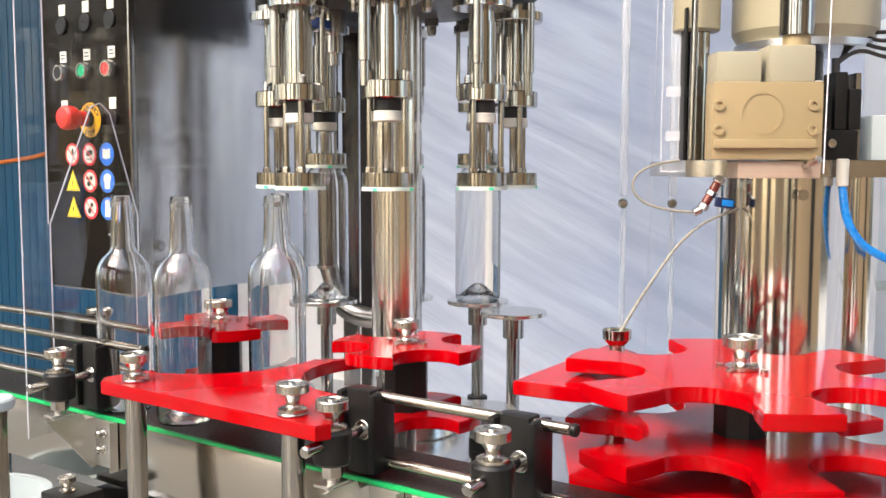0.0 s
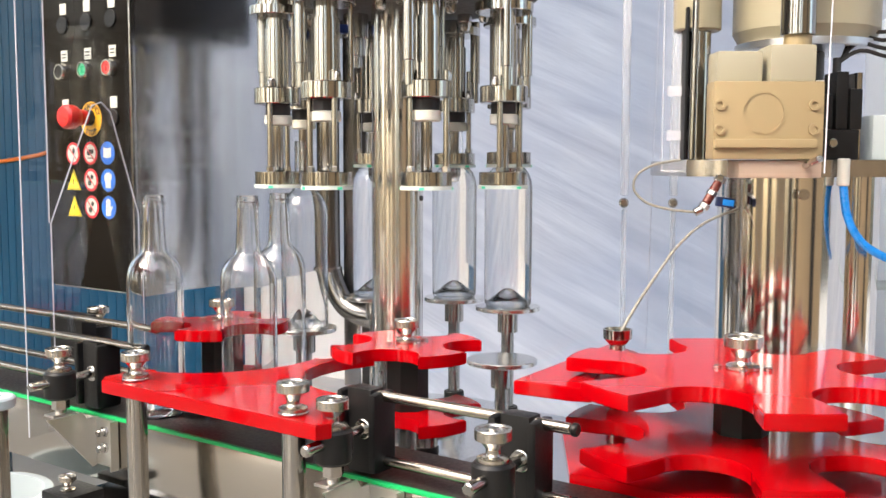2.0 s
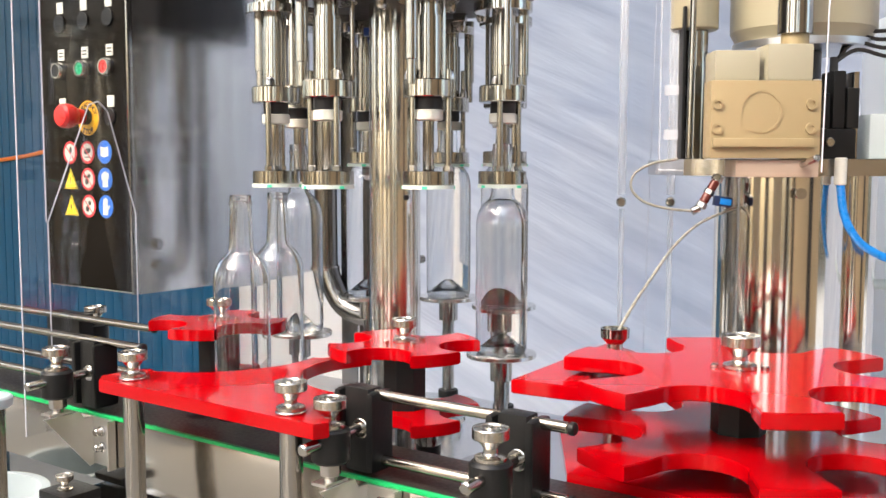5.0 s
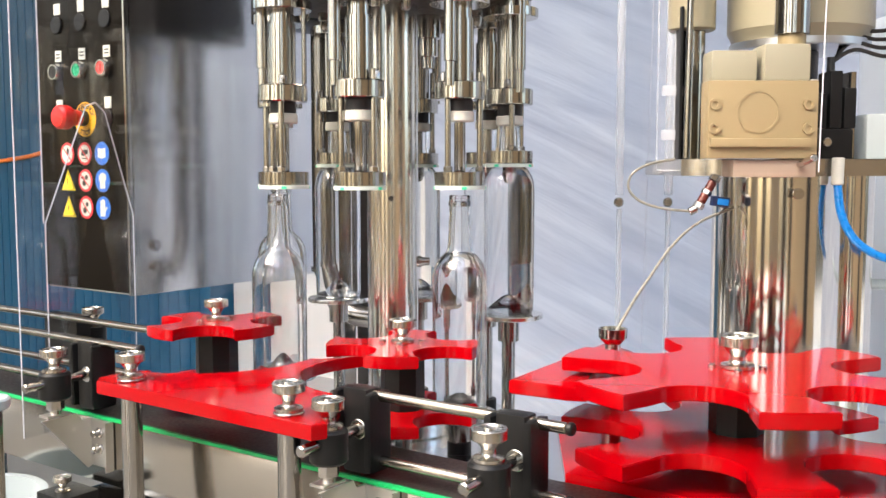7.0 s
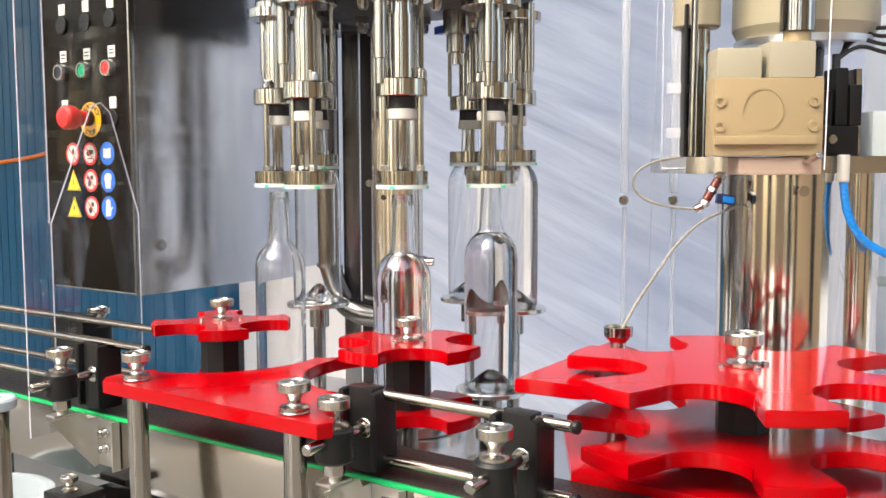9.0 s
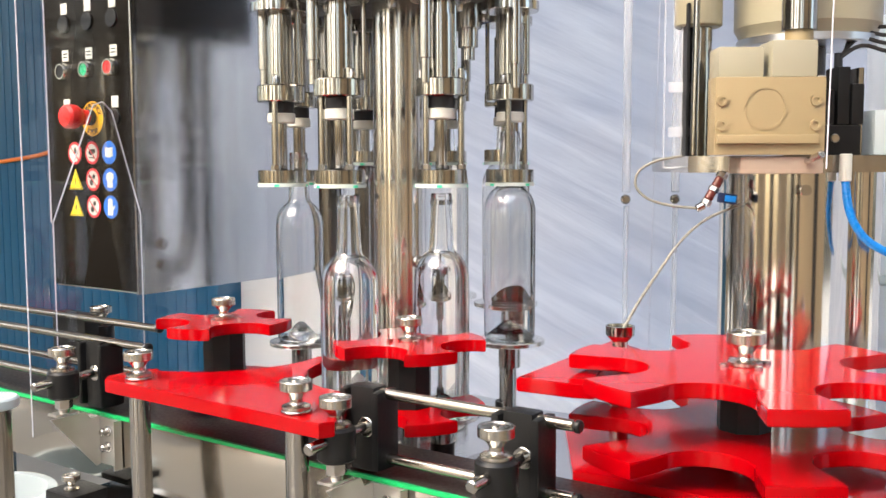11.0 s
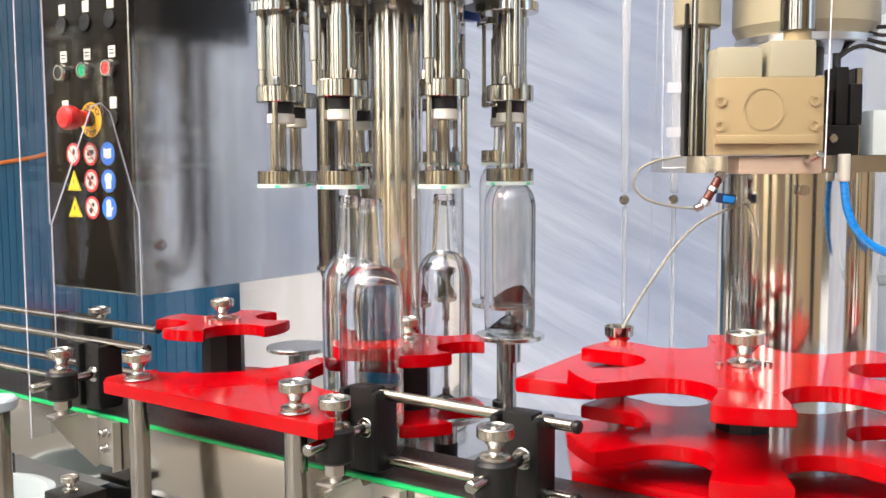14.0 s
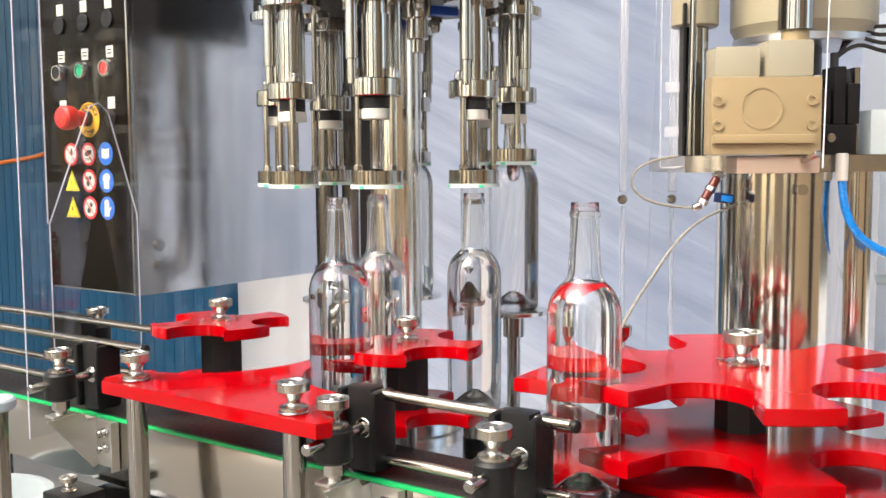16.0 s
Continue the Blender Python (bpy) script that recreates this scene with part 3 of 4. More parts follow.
    v = part("drain_valve", lathe([(0, 1.445), (0.010, 1.445), (0.010, 1.462), (0.015, 1.464), (0.015, 1.490), (0.020, 1.492), (0.020, 1.5275), (0, 1.5275)], 24), BOLT, c, "steel drain valve", pose(0, 0, 0, 0, 0, -164.85) @ pose(0.105, 0, 0))
    part("valve_lever", box(-0.006, 0.010, 0.004, 0.058, 1.497, 1.510, 0.003), VALVEBLUE, v, "blue valve lever")
    part("column_bolt", lathe([(0, 0), (0.009, 0), (0.009, 0.006), (0.0065, 0.006), (0.0065, 0.018), (0, 0.018)], 14), BOLT, c, m=pose(0, 0, 0, 0, 0, 149) @ pose(0.0383, 0, 1.144, 0, 90))
    part("column_bolt", lathe([(0, 0), (0.004, 0), (0.004, 0.002), (0, 0.002)], 12), INK, c, m=pose(0, 0, 0, 0, 0, 45) @ pose(0.0383, 0, 1.242, 0, 90))
    return c


def bottles():
    glass, ring = bottle_meshes()
    for n in range(7):
        b = thing("wine_bottle", "clear glass wine bottle, filled with water, on the filling line" if n < 4 else "empty clear glass wine bottle standing on the filling line", "bottle", group="bottles on the line", bm=None)
        part("glass", glass, None, b)
        part("lip_ring", ring, None, b, "rounded glass ring below the mouth")
        BOTTLES.append(b)
    body = [(0, 0.0286), (0.0044, 0.0278), (0.0105, 0.0226), (0.0186, 0.0130), (0.0277, 0.0034), (0.0310, 0.0018), (0.0340, 0.0041), (0.0351, 0.010), (0.0353, 0.10), (0.0353, 0.180), (0.0350, 0.187),
            (0.0337, 0.1955), (0.0307, 0.2040), (0.0264, 0.2112), (0.0214, 0.2168), (0.0180, 0.2200), (0.0168, 0.2190), (0, 0.2186)]
    for n in range(7):
        FILLS.append(thing("water", "clear water poured from the tank into a bottle", "water", group="water in the bottles", bm=lathe(body, 48, cap=False), mat=WATER))


def lift_height(theta):
    """Height of a lifting plate at its place round the carousel, degrees."""
    a = (theta + 360) % 360  # 0..360
    up, low = 1.071, BELT_Z
    if 21 <= a <= 174:
        return up
    if 174 < a <= 208:
        return up + (low - up) * (a - 174) / 34
    if a < 21:
        return low + (up - low) * (a + 11) / 32
    if a > 349:
        return low + (up - low) * (a - 349) / 32
    return low


def bottle_place(n, t):
    """Where bottle n (0 is the first) stands at t seconds."""
    t_in, t_out = 7.64 + SPAN * (n - 6), 8.98 + SPAN * n
    if t < t_in:
        a = 59.6 + STAR_RATE * (t - t_in) - 5 * min(1, (t_in - t) / 1.5)
        if a > -90:
            return IN_C[0] + R_STAR * math.cos(radians(a)), IN_C[1] + R_STAR * math.sin(radians(a)), BELT_Z
        back = (-90 - a) / STAR_RATE
        return IN_C[0] - (0.052 * min(back, 0.92) + 0.0293 * max(0, back - 0.92)), IN_C[1] - R_STAR, BELT_Z
    if t < t_out:
        th = -49.5 - OMEGA * (t - t_out)
        return CAR_C[0] + R_CAR * math.cos(radians(th)), CAR_C[1] + R_CAR * math.sin(radians(th)), max(lift_height(th), BELT_Z)
    a = 130.5 + STAR_RATE * (t - t_out)
    if a < 268:
        return OUT_C[0] + R_STAR * math.cos(radians(a)), OUT_C[1] + R_STAR * math.sin(radians(a)), BELT_Z
    gone = (a - 268) / STAR_RATE  # the belt takes it up to its own pace
    return OUT_C[0] - 0.003 + 0.0443 * gone + 0.1047 * (gone - 0.35 * (1 - math.exp(-gone / 0.35))), OUT_C[1] - R_STAR, BELT_Z


CAROUSEL = STAR_IN = STAR_OUT = STAR_CAP = None


def motions():
    ticks = [0.25 * k for k in range(65)]
    walk(CAROUSEL, [(t, pose(*CAR_C, 0, 0, 0, -OMEGA * t)) for t in range(17)])
    for j, a in enumerate(HEAD_A):
        at = pose(0, 0, 0, 0, 0, a) @ pose(R_CAR, 0, 0)
        lift_rows, bell_rows = [], []
        for t in ticks:
            th = a - OMEGA * t
            z = lift_height(th)
            lift_rows.append((t, at @ pose(0, 0, z)))
            held = any(math.hypot(bottle_place(n, t)[0] - CAR_C[0] - R_CAR * math.cos(radians(th)), bottle_place(n, t)[1] - CAR_C[1] - R_CAR * math.sin(radians(th))) < 0.004 for n in range(7))
            bell_rows.append((t, at @ pose(0, 0, max(0, z + 0.2185 - 1.259) if held else 0)))
        walk(LIFTS[j], lift_rows)
        walk(BELLS[j], bell_rows)
    for n, b in enumerate(BOTTLES):
        walk(b, [(t, pose(*bottle_place(n, t))) for t in ticks])
    # each fill of water rides in the tank, then runs down into its bottle at the back of the carousel
    for n, w in enumerate(FILLS):
        pour, rows = SPAN * (n - 1) - 2.3, []
        for t in sorted(set(ticks + [round(pour + d, 2) for d in (-0.2, -0.15, -0.1, -0.05, 0) if 0 < pour + d < 16])):
            if t < pour - 0.04:
                th = -49.5 - OMEGA * (t - 8.98 - SPAN * n)
                fall = min(1, max(0, (t - pour + 0.1) / 0.1))
                rows.append((t, pose(CAR_C[0] + R_CAR * math.cos(radians(th)), CAR_C[1] + R_CAR * math.sin(radians(th)), 1.546 + (1.071 - 1.546) * fall)))
            else:
                rows.append((t, pose(*bottle_place(n, t))))
        walk(w, rows)
    # pockets meet the heads where the wheels touch the carousel
    walk(STAR_IN, [(t, pose(*IN_C, 0, 0, 0, 55.6 + STAR_RATE * (t - 7.64))) for t in range(17)])
    walk(STAR_OUT, [(t, pose(*OUT_C, 0, 0, 0, 130.5 + STAR_RATE * (t - 8.98))) for t in range(17)])
    rows, turn = [(0, 0.0)], 0.0
    for t0 in (1.2, 7.51, 13.82):
        rows += [(t0, turn), (t0 + 0.1, turn - 8), (t0 + 0.2, turn - 17), (t0 + 0.3, turn - 28), (t0 + 0.4, turn - 45), (t0 + 0.5, turn - 57), (t0 + 0.6, turn - 60)]
        turn -= 60
    rows.append((16.0, turn))
    walk(STAR_CAP, [(t, pose(*CAP_C, 0, 0, 0, CAP_REST + a)) for t, a in rows])


CAP_REST = 34.5


def cabinet():
    c = thing("control_cabinet", "brushed steel control cabinet with a black operating panel", "control cabinet")
    part("body", box(-1.66, -1.40, 1.062, 1.76, 1.063, 2.4, 0.003), CABINET, c, "brushed steel body")
    part("front_panel", box(-1.656, -1.404, 1.052, 1.0618, 1.068, 2.39, 0.002), PANEL, c, "glossy black front panel")
    part("edge_trim", box(-1.4036, -1.399, 1.050, 1.0618, 1.064, 2.39, 0.0008), STEEL, c)
    for y, z in ((1.103, 1.112), (1.103, 1.15)):
        part("bolt", lathe([(0, 0), (0.011, 0), (0.011, 0.004), (0.007, 0.004), (0.007, 0.010), (0, 0.010)], 14), BOLT, c, m=Matrix.Translation((-1.3998, y, z)) @ pose(0, 0, 0, 0, 90))
    part("mounting_arm", rod((-1.3998, 1.40, 1.75), (-1.180, 1.312, 1.75), 0.018), STEEL, c)
    face = 1.0518
    flat = lambda x, z, d=0.0: Matrix.Translation((x, face - d, z)) @ pose(0, 0, 0, 90)
    tag = to_mesh("label_plate", box(-0.0095, 0.0095, -0.010, 0.010, 0, 0.0012, 0.0003), WHITE)
    bar = to_mesh("text_bar", box(-0.006, 0.006, -0.0012, 0.0012, 0, 0.0002), INK)
    for x in (-1.594, -1.523, -1.452):
        for z in (1.490, 1.574, 1.4015):
            if z == 1.4015 and x == -1.523:
                continue
            p = part("label_plate", tag, None, c, "small white label", flat(x + 0.002, z))
            if z == 1.490:
                part("text_bar", bar, None, p, m=pose(0, 0.003, 0.0013))
                part("text_bar", bar, None, p, m=pose(0, -0.003, 0.0013))
    plug = to_mesh("blank_plug", cyl(0.0155, 0, 0.004, 28), BLACK)
    for x, z in ((-1.594, 1.546), (-1.523, 1.546), (-1.452, 1.546), (-1.452, 1.374)):
        part("blank_plug", plug, None, c, "round black blanking plug", flat(x, z))
    for x, col, lab in ((-1.594, BLACK, "black push button"), (-1.524, BUTTONGREEN, "green push button"), (-1.454, BUTTONRED, "red push button")):
        b = part("push_button", lathe([(0.0115, 0.0), (0.016, 0), (0.0155, 0.010), (0.0140, 0.013), (0.0115, 0.013), (0.0115, 0.0)], 28, cap=False), TURNED, c, lab, flat(x, 1.461))
        part("button_cap", cyl(0.0113, 0, 0.0115, 24), col, b)
    st = part("emergency_label", cyl(0.031, 0, 0.0008, 40), YELLOW, c, "yellow ring label lettered EMERGENCY STOP", flat(-1.517, 1.374))
    for word, mid, flip in (("EMERGENCY", 90, False), ("STOP", 270, True)):
        gap = 17 if not flip else 20
        for i, ch in enumerate(word):
            k = i - (len(word) - 1) / 2
            ang = mid - gap * k if not flip else mid + gap * k
            cu = bpy.data.curves.new("letter", "FONT")
            cu.body, cu.size, cu.align_x, cu.extrude = ch, 0.0125, "CENTER", 0.0001
            cu.offset = 0.0004
            tmp = bpy.data.objects.new("letter", cu)
            scene.collection.objects.link(tmp)
            me = bpy.data.meshes.new_from_object(tmp.evaluated_get(bpy.context.evaluated_depsgraph_get()))
            bpy.data.objects.remove(tmp)
            me.materials.clear()
            me.materials.append(INK)
            r = 0.0195 if not flip else 0.0285
            part("letter", me, None, st, m=pose(r * math.cos(radians(ang)), r * math.sin(radians(ang)), 0.0010, 0, 0, ang - 90 if not flip else ang + 90))
    es = part("emergency_button", lathe([(0, 0.002), (0.014, 0.002), (0.014, 0.012), (0, 0.012)], 32), INK, c, "red mushroom emergency stop button", flat(-1.517, 1.376))
    part("mushroom", lathe([(0, 0.0122), (0.013, 0.0122), (0.0145, 0.026), (0.020, 0.034), (0.0215, 0.040), (0.021, 0.052), (0.017, 0.057), (0, 0.059)], 36), BUTTONRED, es, "red mushroom head")
    # pictogram stickers: prohibition rings, warning triangles, blue order signs
    disc = to_mesh("sign", cyl(0.0205, 0, 0.0006, 36), SIGNRED)
    inner = to_mesh("sign_field", cyl(0.0160, 0, 0.0003, 36), WHITE)
    blue = to_mesh("sign", cyl(0.0205, 0, 0.0006, 36), SIGNBLUE)
    slash = to_mesh("slash", box(-0.0165, 0.0165, -0.0010, 0.0010, 0, 0.0003), SIGNRED)
    palm = to_mesh("symbol", plate([(-0.010, 0.002), (-0.003, 0.006), (0.009, 0.006), (0.009, -0.001), (0.001, -0.003), (-0.004, -0.0055), (-0.010, -0.003)], 0, 0.0002, 0), INK)
    foot = to_mesh("symbol", box(-0.009, 0.006, -0.0085, -0.0068, 0, 0.0002), INK)
    cog = to_mesh("symbol", plate([(r * math.cos(radians(k * 22.5)), r * math.sin(radians(k * 22.5))) for k in range(16) for r in ((0.0062, 0.0044)[k % 2],)], 0, 0.0002, 0), INK)
    flame = to_mesh("symbol", plate([(0.0, -0.002), (0.0045, 0.002), (0.004, 0.007), (0.0005, 0.012), (-0.003, 0.007), (-0.0035, 0.002)], 0, 0.0002, 0), INK)
    leg = to_mesh("symbol", box(-0.0018, 0.0018, -0.009, 0.009, 0, 0.0002), INK)
    page = to_mesh("symbol", plate([(-0.011, -0.007), (0, -0.009), (0.011, -0.007), (0.011, 0.010), (0, 0.008), (-0.011, 0.010)], 0, 0.0003, 0), WHITE)
    coat = to_mesh("symbol", plate([(-0.007, -0.014), (0.008, -0.014), (0.008, 0.002), (0.011, 0.0), (0.011, 0.010), (0.003, 0.014), (-0.004, 0.013), (-0.010, 0.008), (-0.010, -0.001), (-0.007, 0.0)], 0, 0.0003, 0), WHITE)
    glove = to_mesh("symbol", plate([(-0.008, -0.015), (0.006, -0.015), (0.007, -0.006), (0.013, 0.000), (0.011, 0.003), (0.006, 0.0), (0.006, 0.013), (0.0, 0.016), (-0.007, 0.013)], 0, 0.0003, 0), WHITE)
    tri = to_mesh("sign", plate([(-0.0205, -0.018), (0.0205, -0.018), (0, 0.019)], 0, 0.0006, 0), SIGNYEL)
    rim = to_mesh("sign_rim", plate([(-0.0185, -0.0166), (0.0185, -0.0166), (0, 0.0165)], 0, 0.0002, 0), INK)
    field = to_mesh("sign_field", plate([(-0.0165, -0.0154), (0.0165, -0.0154), (0, 0.0140)], 0, 0.0002, 0), SIGNYEL)
    bolt = to_mesh("symbol", plate([(-0.002, 0.008), (0.003, 0.008), (0.001, 0.001), (0.004, 0.001), (-0.002, -0.011), (-0.0005, -0.003), (-0.004, -0.003)], 0, 0.0002, 0), INK)
    for col, x in enumerate((-1.574, -1.522, -1.472)):
        for row, z in enumerate((1.313, 1.265, 1.2165)):
            if col == 2:
                s = part("sign", blue, None, c, "round blue order sign", flat(x, z))
                part("symbol", (page, coat, glove)[row], None, s, m=pose(0, 0, 0.0007))
            elif col == 0 and row:
                s = part("sign", tri, None, c, "yellow warning triangle", flat(x, z))
                part("sign_rim", rim, None, s, m=pose(0, 0, 0.0007))
                part("sign_field", field, None, s, m=pose(0, 0, 0.0010))
                part("symbol", leg if row == 1 else bolt, None, s, m=pose(0, -0.003, 0.0013) @ Matrix.Scale(0.7, 4))
            else:
                s = part("sign", disc, None, c, "round red prohibition sign", flat(x, z))
                part("sign_field", inner, None, s, m=pose(0, 0, 0.0007))
                if col == 0:
                    part("symbol", flame, None, s, m=pose(0.002, 0.0, 0.0011))
                    part("symbol", leg, None, s, m=pose(0.002, -0.005, 0.0011) @ Matrix.Scale(0.6, 4))
                elif row == 0:
                    part("symbol", palm, None, s, m=pose(0.001, 0.001, 0.0011))
                    part("symbol", foot, None, s, m=pose(0.001, -0.001, 0.0011))
                else:
                    part("symbol", cog, None, s, m=pose(-0.003, -0.005, 0.0011))
                    part("symbol", cog, None, s, m=pose(0.004, 0.0055, 0.0011, 0, 0, 10) @ Matrix.Scale(0.8, 4))
                    if row == 1:
                        part("symbol", palm, None, s, m=pose(-0.006, 0.004, 0.0013, 0, 0, -40) @ Matrix.Scale(0.6, 4))
                part("slash", slash, None, s, m=pose(0, 0, 0.0014, 0, 0, -45))


def guards():
    """Clear acrylic guard across the infeed, with a gabled opening for the bottles."""
    g = thing("acrylic_guard", "clear acrylic guard sheet with a gabled opening for bottles", "guard sheet")
    hole = [(0.796, 0.905), (0.796, 1.208), (0.868, 1.378), (0.884, 1.384), (0.900, 1.370), (0.946, 1.215), (0.946, 0.905)]
    out = [(0.752, 0.905)] + hole + [(1.60, 0.905), (1.60, 1.95), (0.752, 1.95)]
    bm = bmesh.new()
    for x in (-1.2525, -1.2485):
        bm.faces.new([bm.verts.new((x, y, z)) for y, z in out])
    bmesh.ops.triangulate(bm, faces=bm.faces[:])
    part("sheet", bm, ACRYL, g, "clear acrylic sheet")
    for (y0, z0), (y1, z1) in list(zip(hole, hole[1:])) + [((0.752, 0.905), (0.752, 1.95)), ((0.7935, 1.208), (0.7935, 1.95))]:
        part("edge", rod((-1.25, y0, z0), (-1.25, y1, z1), 0.0010, 6), EDGE, g, "pale cut edge")
    # guard at the back right, two clear strips with round screws
    h = thing("acrylic_guard", "clear acrylic guard panel with edge strips and round screws", "guard sheet")
    bm = bmesh.new()
    bm.faces.new([bm.verts.new(p) for p in ((-0.735, 1.60, 0.88), (-0.23, 1.955, 0.88), (-0.23, 1.955, 2.0), (-0.735, 1.60, 2.0))])
    part("sheet", bm, ACRYL, h)
    for (x, y) in ((-0.7385, 1.612), (-0.666, 1.663)):
        part("strip", rod((x, y, 0.88), (x, y, 1.214), 0.0050, 12), STRIP, h, "clear strip")
        part("strip", rod((x, y, 1.238), (x, y, 2.0), 0.0078, 12), STRIP, h, "clear strip")
        s = part("screw", lathe([(0, 0), (0.009, 0), (0.009, 0.004), (0.006, 0.007), (0.003, 0.007), (0.003, 0.005), (0, 0.005)], 20), BOLT, h, "round steel screw",
                 Matrix.Translation((x + 0.004, y - 0.012, 1.226)) @ pose(0, 0, 0, 0, 0, 35) @ pose(0, 0, 0, 90))
    part("edge", rod((-0.701, 1.63, 0.88), (-0.701, 1.684, 2.0), 0.0010, 6), EDGE, h)


def capper():
    c = thing("capping_machine", "capping machine with a thick steel column and beige block", "capping machine")
    q = pose(-0.405, 1.52, 0, 0, 0, 35)  # faces the operator
    part("column", lathe([(0, 0.8802), (0.096, 0.8802), (0.096, 1.2750), (0, 1.2750)], 64), CAPCOL, c, "thick polished steel column", pose(-0.435, 1.5265, 0))
    part("column", lathe([(0, 0.8802), (0.040, 0.8802), (0.040, 1.2750), (0, 1.2750)], 48), CAPCOL, c, "slim polished steel column", pose(-0.3545, 1.644, 0))
    part("flange", plate([(-0.130, -0.06), (0.25, -0.06), (0.25, 0.22), (-0.184, 0.22), (-0.184, -0.035), (-0.150, -0.045)], 1.2752, 1.300), BOLT, c, "steel mounting plate", q)
    part("lower_block", box(-0.131, -0.014, -0.118, -0.061, 1.274, 1.298, 0.003), TAN, c, "pale tan plastic block", q)
    b = part("block", box(-0.170, -0.016, -0.125, -0.085, 1.3002, 1.4085, 0.003), BEIGE, c, "beige machined block", q)
    part("boss", lathe([(0.028, 0), (0.030, 0.0008), (0.030, 0.0012), (0.027, 0.0012), (0.027, 0), (0.028, 0)], 36, cap=False), BEIGE, b, m=Matrix.Translation((-0.100, -0.1248, 1.365)) @ pose(0, 0, 0, 90))
    for x, z in ((-0.161, 1.376), (-0.030, 1.376), (-0.161, 1.342), (-0.030, 1.342)):
        part("screw", lathe([(0, 0), (0.008, 0), (0.008, 0.003), (0.004, 0.003), (0.004, 0.001), (0, 0.001)], 18), BEIGE, b, m=Matrix.Translation((x, -0.1252, z)) @ pose(0, 0, 0, 90))
    part("rail", box(-0.168, -0.027, -0.132, -0.1254, 1.316, 1.328, 0.002), BEIGE, b)
    part("cover", box(-0.162, -0.098, -0.11, -0.058, 1.4088, 1.452, 0.005), IVORY, c, "ivory plastic cover", q)
    part("cover", box(-0.090, -0.026, -0.118, -0.058, 1.4088, 1.460, 0.004), IVORY, c, "ivory plastic cover", q)
    part("spindle", lathe([(0, 1.4772), (0.0245, 1.4772), (0.0245, 1.9), (0, 1.9)], 32), STEEL, c, "steel spindle", q @ pose(-0.040, -0.080, 0))
    part("spindle_sleeve", cyl(0.0195, 1.4604, 1.477, 28), BEIGE, c, "beige sleeve", q @ pose(-0.040, -0.080, 0))
    part("housing_ring", lathe([(0, 1.470), (0.104, 1.470), (0.106, 1.472), (0.106, 1.4818), (0, 1.4818)], 56), DECK, c, "dull steel ring under the housing", q @ pose(0.022, 0.062, 0))
    part("housing", lathe([(0, 1.482), (0.100, 1.482), (0.110, 1.500), (0.110, 1.9), (0, 1.9)], 56), CREAM, c, "cream round housing", q @ pose(0.022, 0.062, 0))
    part("stay", rod((0.022, 0.062, 1.3002), (0.022, 0.062, 1.4698), 0.03), DARK, c, m=q)
    part("cylinder", lathe([(0, 1.3002), (0.020, 1.3002), (0.020, 1.497), (0, 1.497)], 28), STEEL, c, "steel air cylinder", q @ pose(-0.155, 0.03, 0))
    part("cylinder_collar", lathe([(0, 1.4972), (0.033, 1.4972), (0.036, 1.500), (0.036, 1.9), (0, 1.9)], 32), CREAM, c, "cream collar over the air cylinder", q @ pose(-0.156, 0.03, 0))
    part("cylinder_body", box(-0.181, -0.1762, -0.005, 0.03, 1.3002, 1.53, 0.002), BLACK, c, "black air cylinder", q)
    part("tie_rod", rod((-0.1755, -0.03, 1.3002), (-0.170, -0.03, 1.9), 0.005), STEEL, c, m=q)
    v = part("valve_block", box(0.018, 0.080, -0.05, 0.02, 1.3002, 1.345, 0.004), BLACK, c, "black valve block", q @ pose(-0.014, 0, 0))
    for k, (x, w, h) in enumerate(((0.020, 0.022, 0.052), (0.046, 0.018, 0.085), (0.067, 0.018, 0.060))):
        part("coil", box(x, x + w, -0.045, 0.005, 1.3452, 1.3452 + h, 0.003), BLACK, v)
        part("plug", cyl(0.006, 1.3454 + h, 1.3454 + h + 0.022, 14), RUBBER if k else WHITE, v, m=pose(x + w / 2, -0.02, 0))
    part("fitting", rod((0.0402, -0.056, 1.325), (0.0402, -0.0502, 1.325), 0.007, 14), BOLT, v)
    for k in range(4):
        part("cable", tube([(0.05 + 0.006 * k, -0.02, 1.44 + 0.004 * k), (0.085, -0.03 + 0.01 * k, 1.462 + 0.012 * k), (0.14, -0.03 + 0.01 * k, 1.452 + 0.014 * k), (0.26, 0.0, 1.47 + 0.018 * k)], 0.0032, 8, 5), DARK, v)
    part("bracket", box(0.082, 0.090, -0.03, 0.03, 1.3002, 1.43, 0.001), BRUSHED, v)
    part("junction_box", box(0.094, 0.175, -0.03, 0.03, 1.3002, 1.368, 0.006), PALE, c, "pale translucent plastic box", q)
    part("drain_screw", lathe([(0, 0), (0.008, 0), (0.008, 0.004), (0, 0.004)], 16), BOLT, c, m=q @ Matrix.Translation((-0.03, -0.094, 1.250)) @ pose(0, 0, 0, 90))
    # hoses
    h = thing("clear_hose", "clear plastic hose with a red fitting and blue lever", "hose")
    P = lambda x, y, z: q @ Vector((x, y, z))
    part("hose", tube([(-0.537, 1.365, 1.300), (-0.567, 1.343, 1.293), (-0.588, 1.327, 1.278), (-0.591, 1.323, 1.256), (-0.575, 1.332, 1.237), (-0.547, 1.351, 1.227), (-0.515, 1.373, 1.223)], 0.0020), TUBE, h)
    lo, hi = Vector((-0.507, 1.379, 1.228)), Vector((-0.486, 1.398, 1.275))
    at = lambda u: tuple(lo.lerp(hi, u))
    part("fitting", rod(at(0.16), at(0.84), 0.0066, 16), AMBER, h, "red valve body")
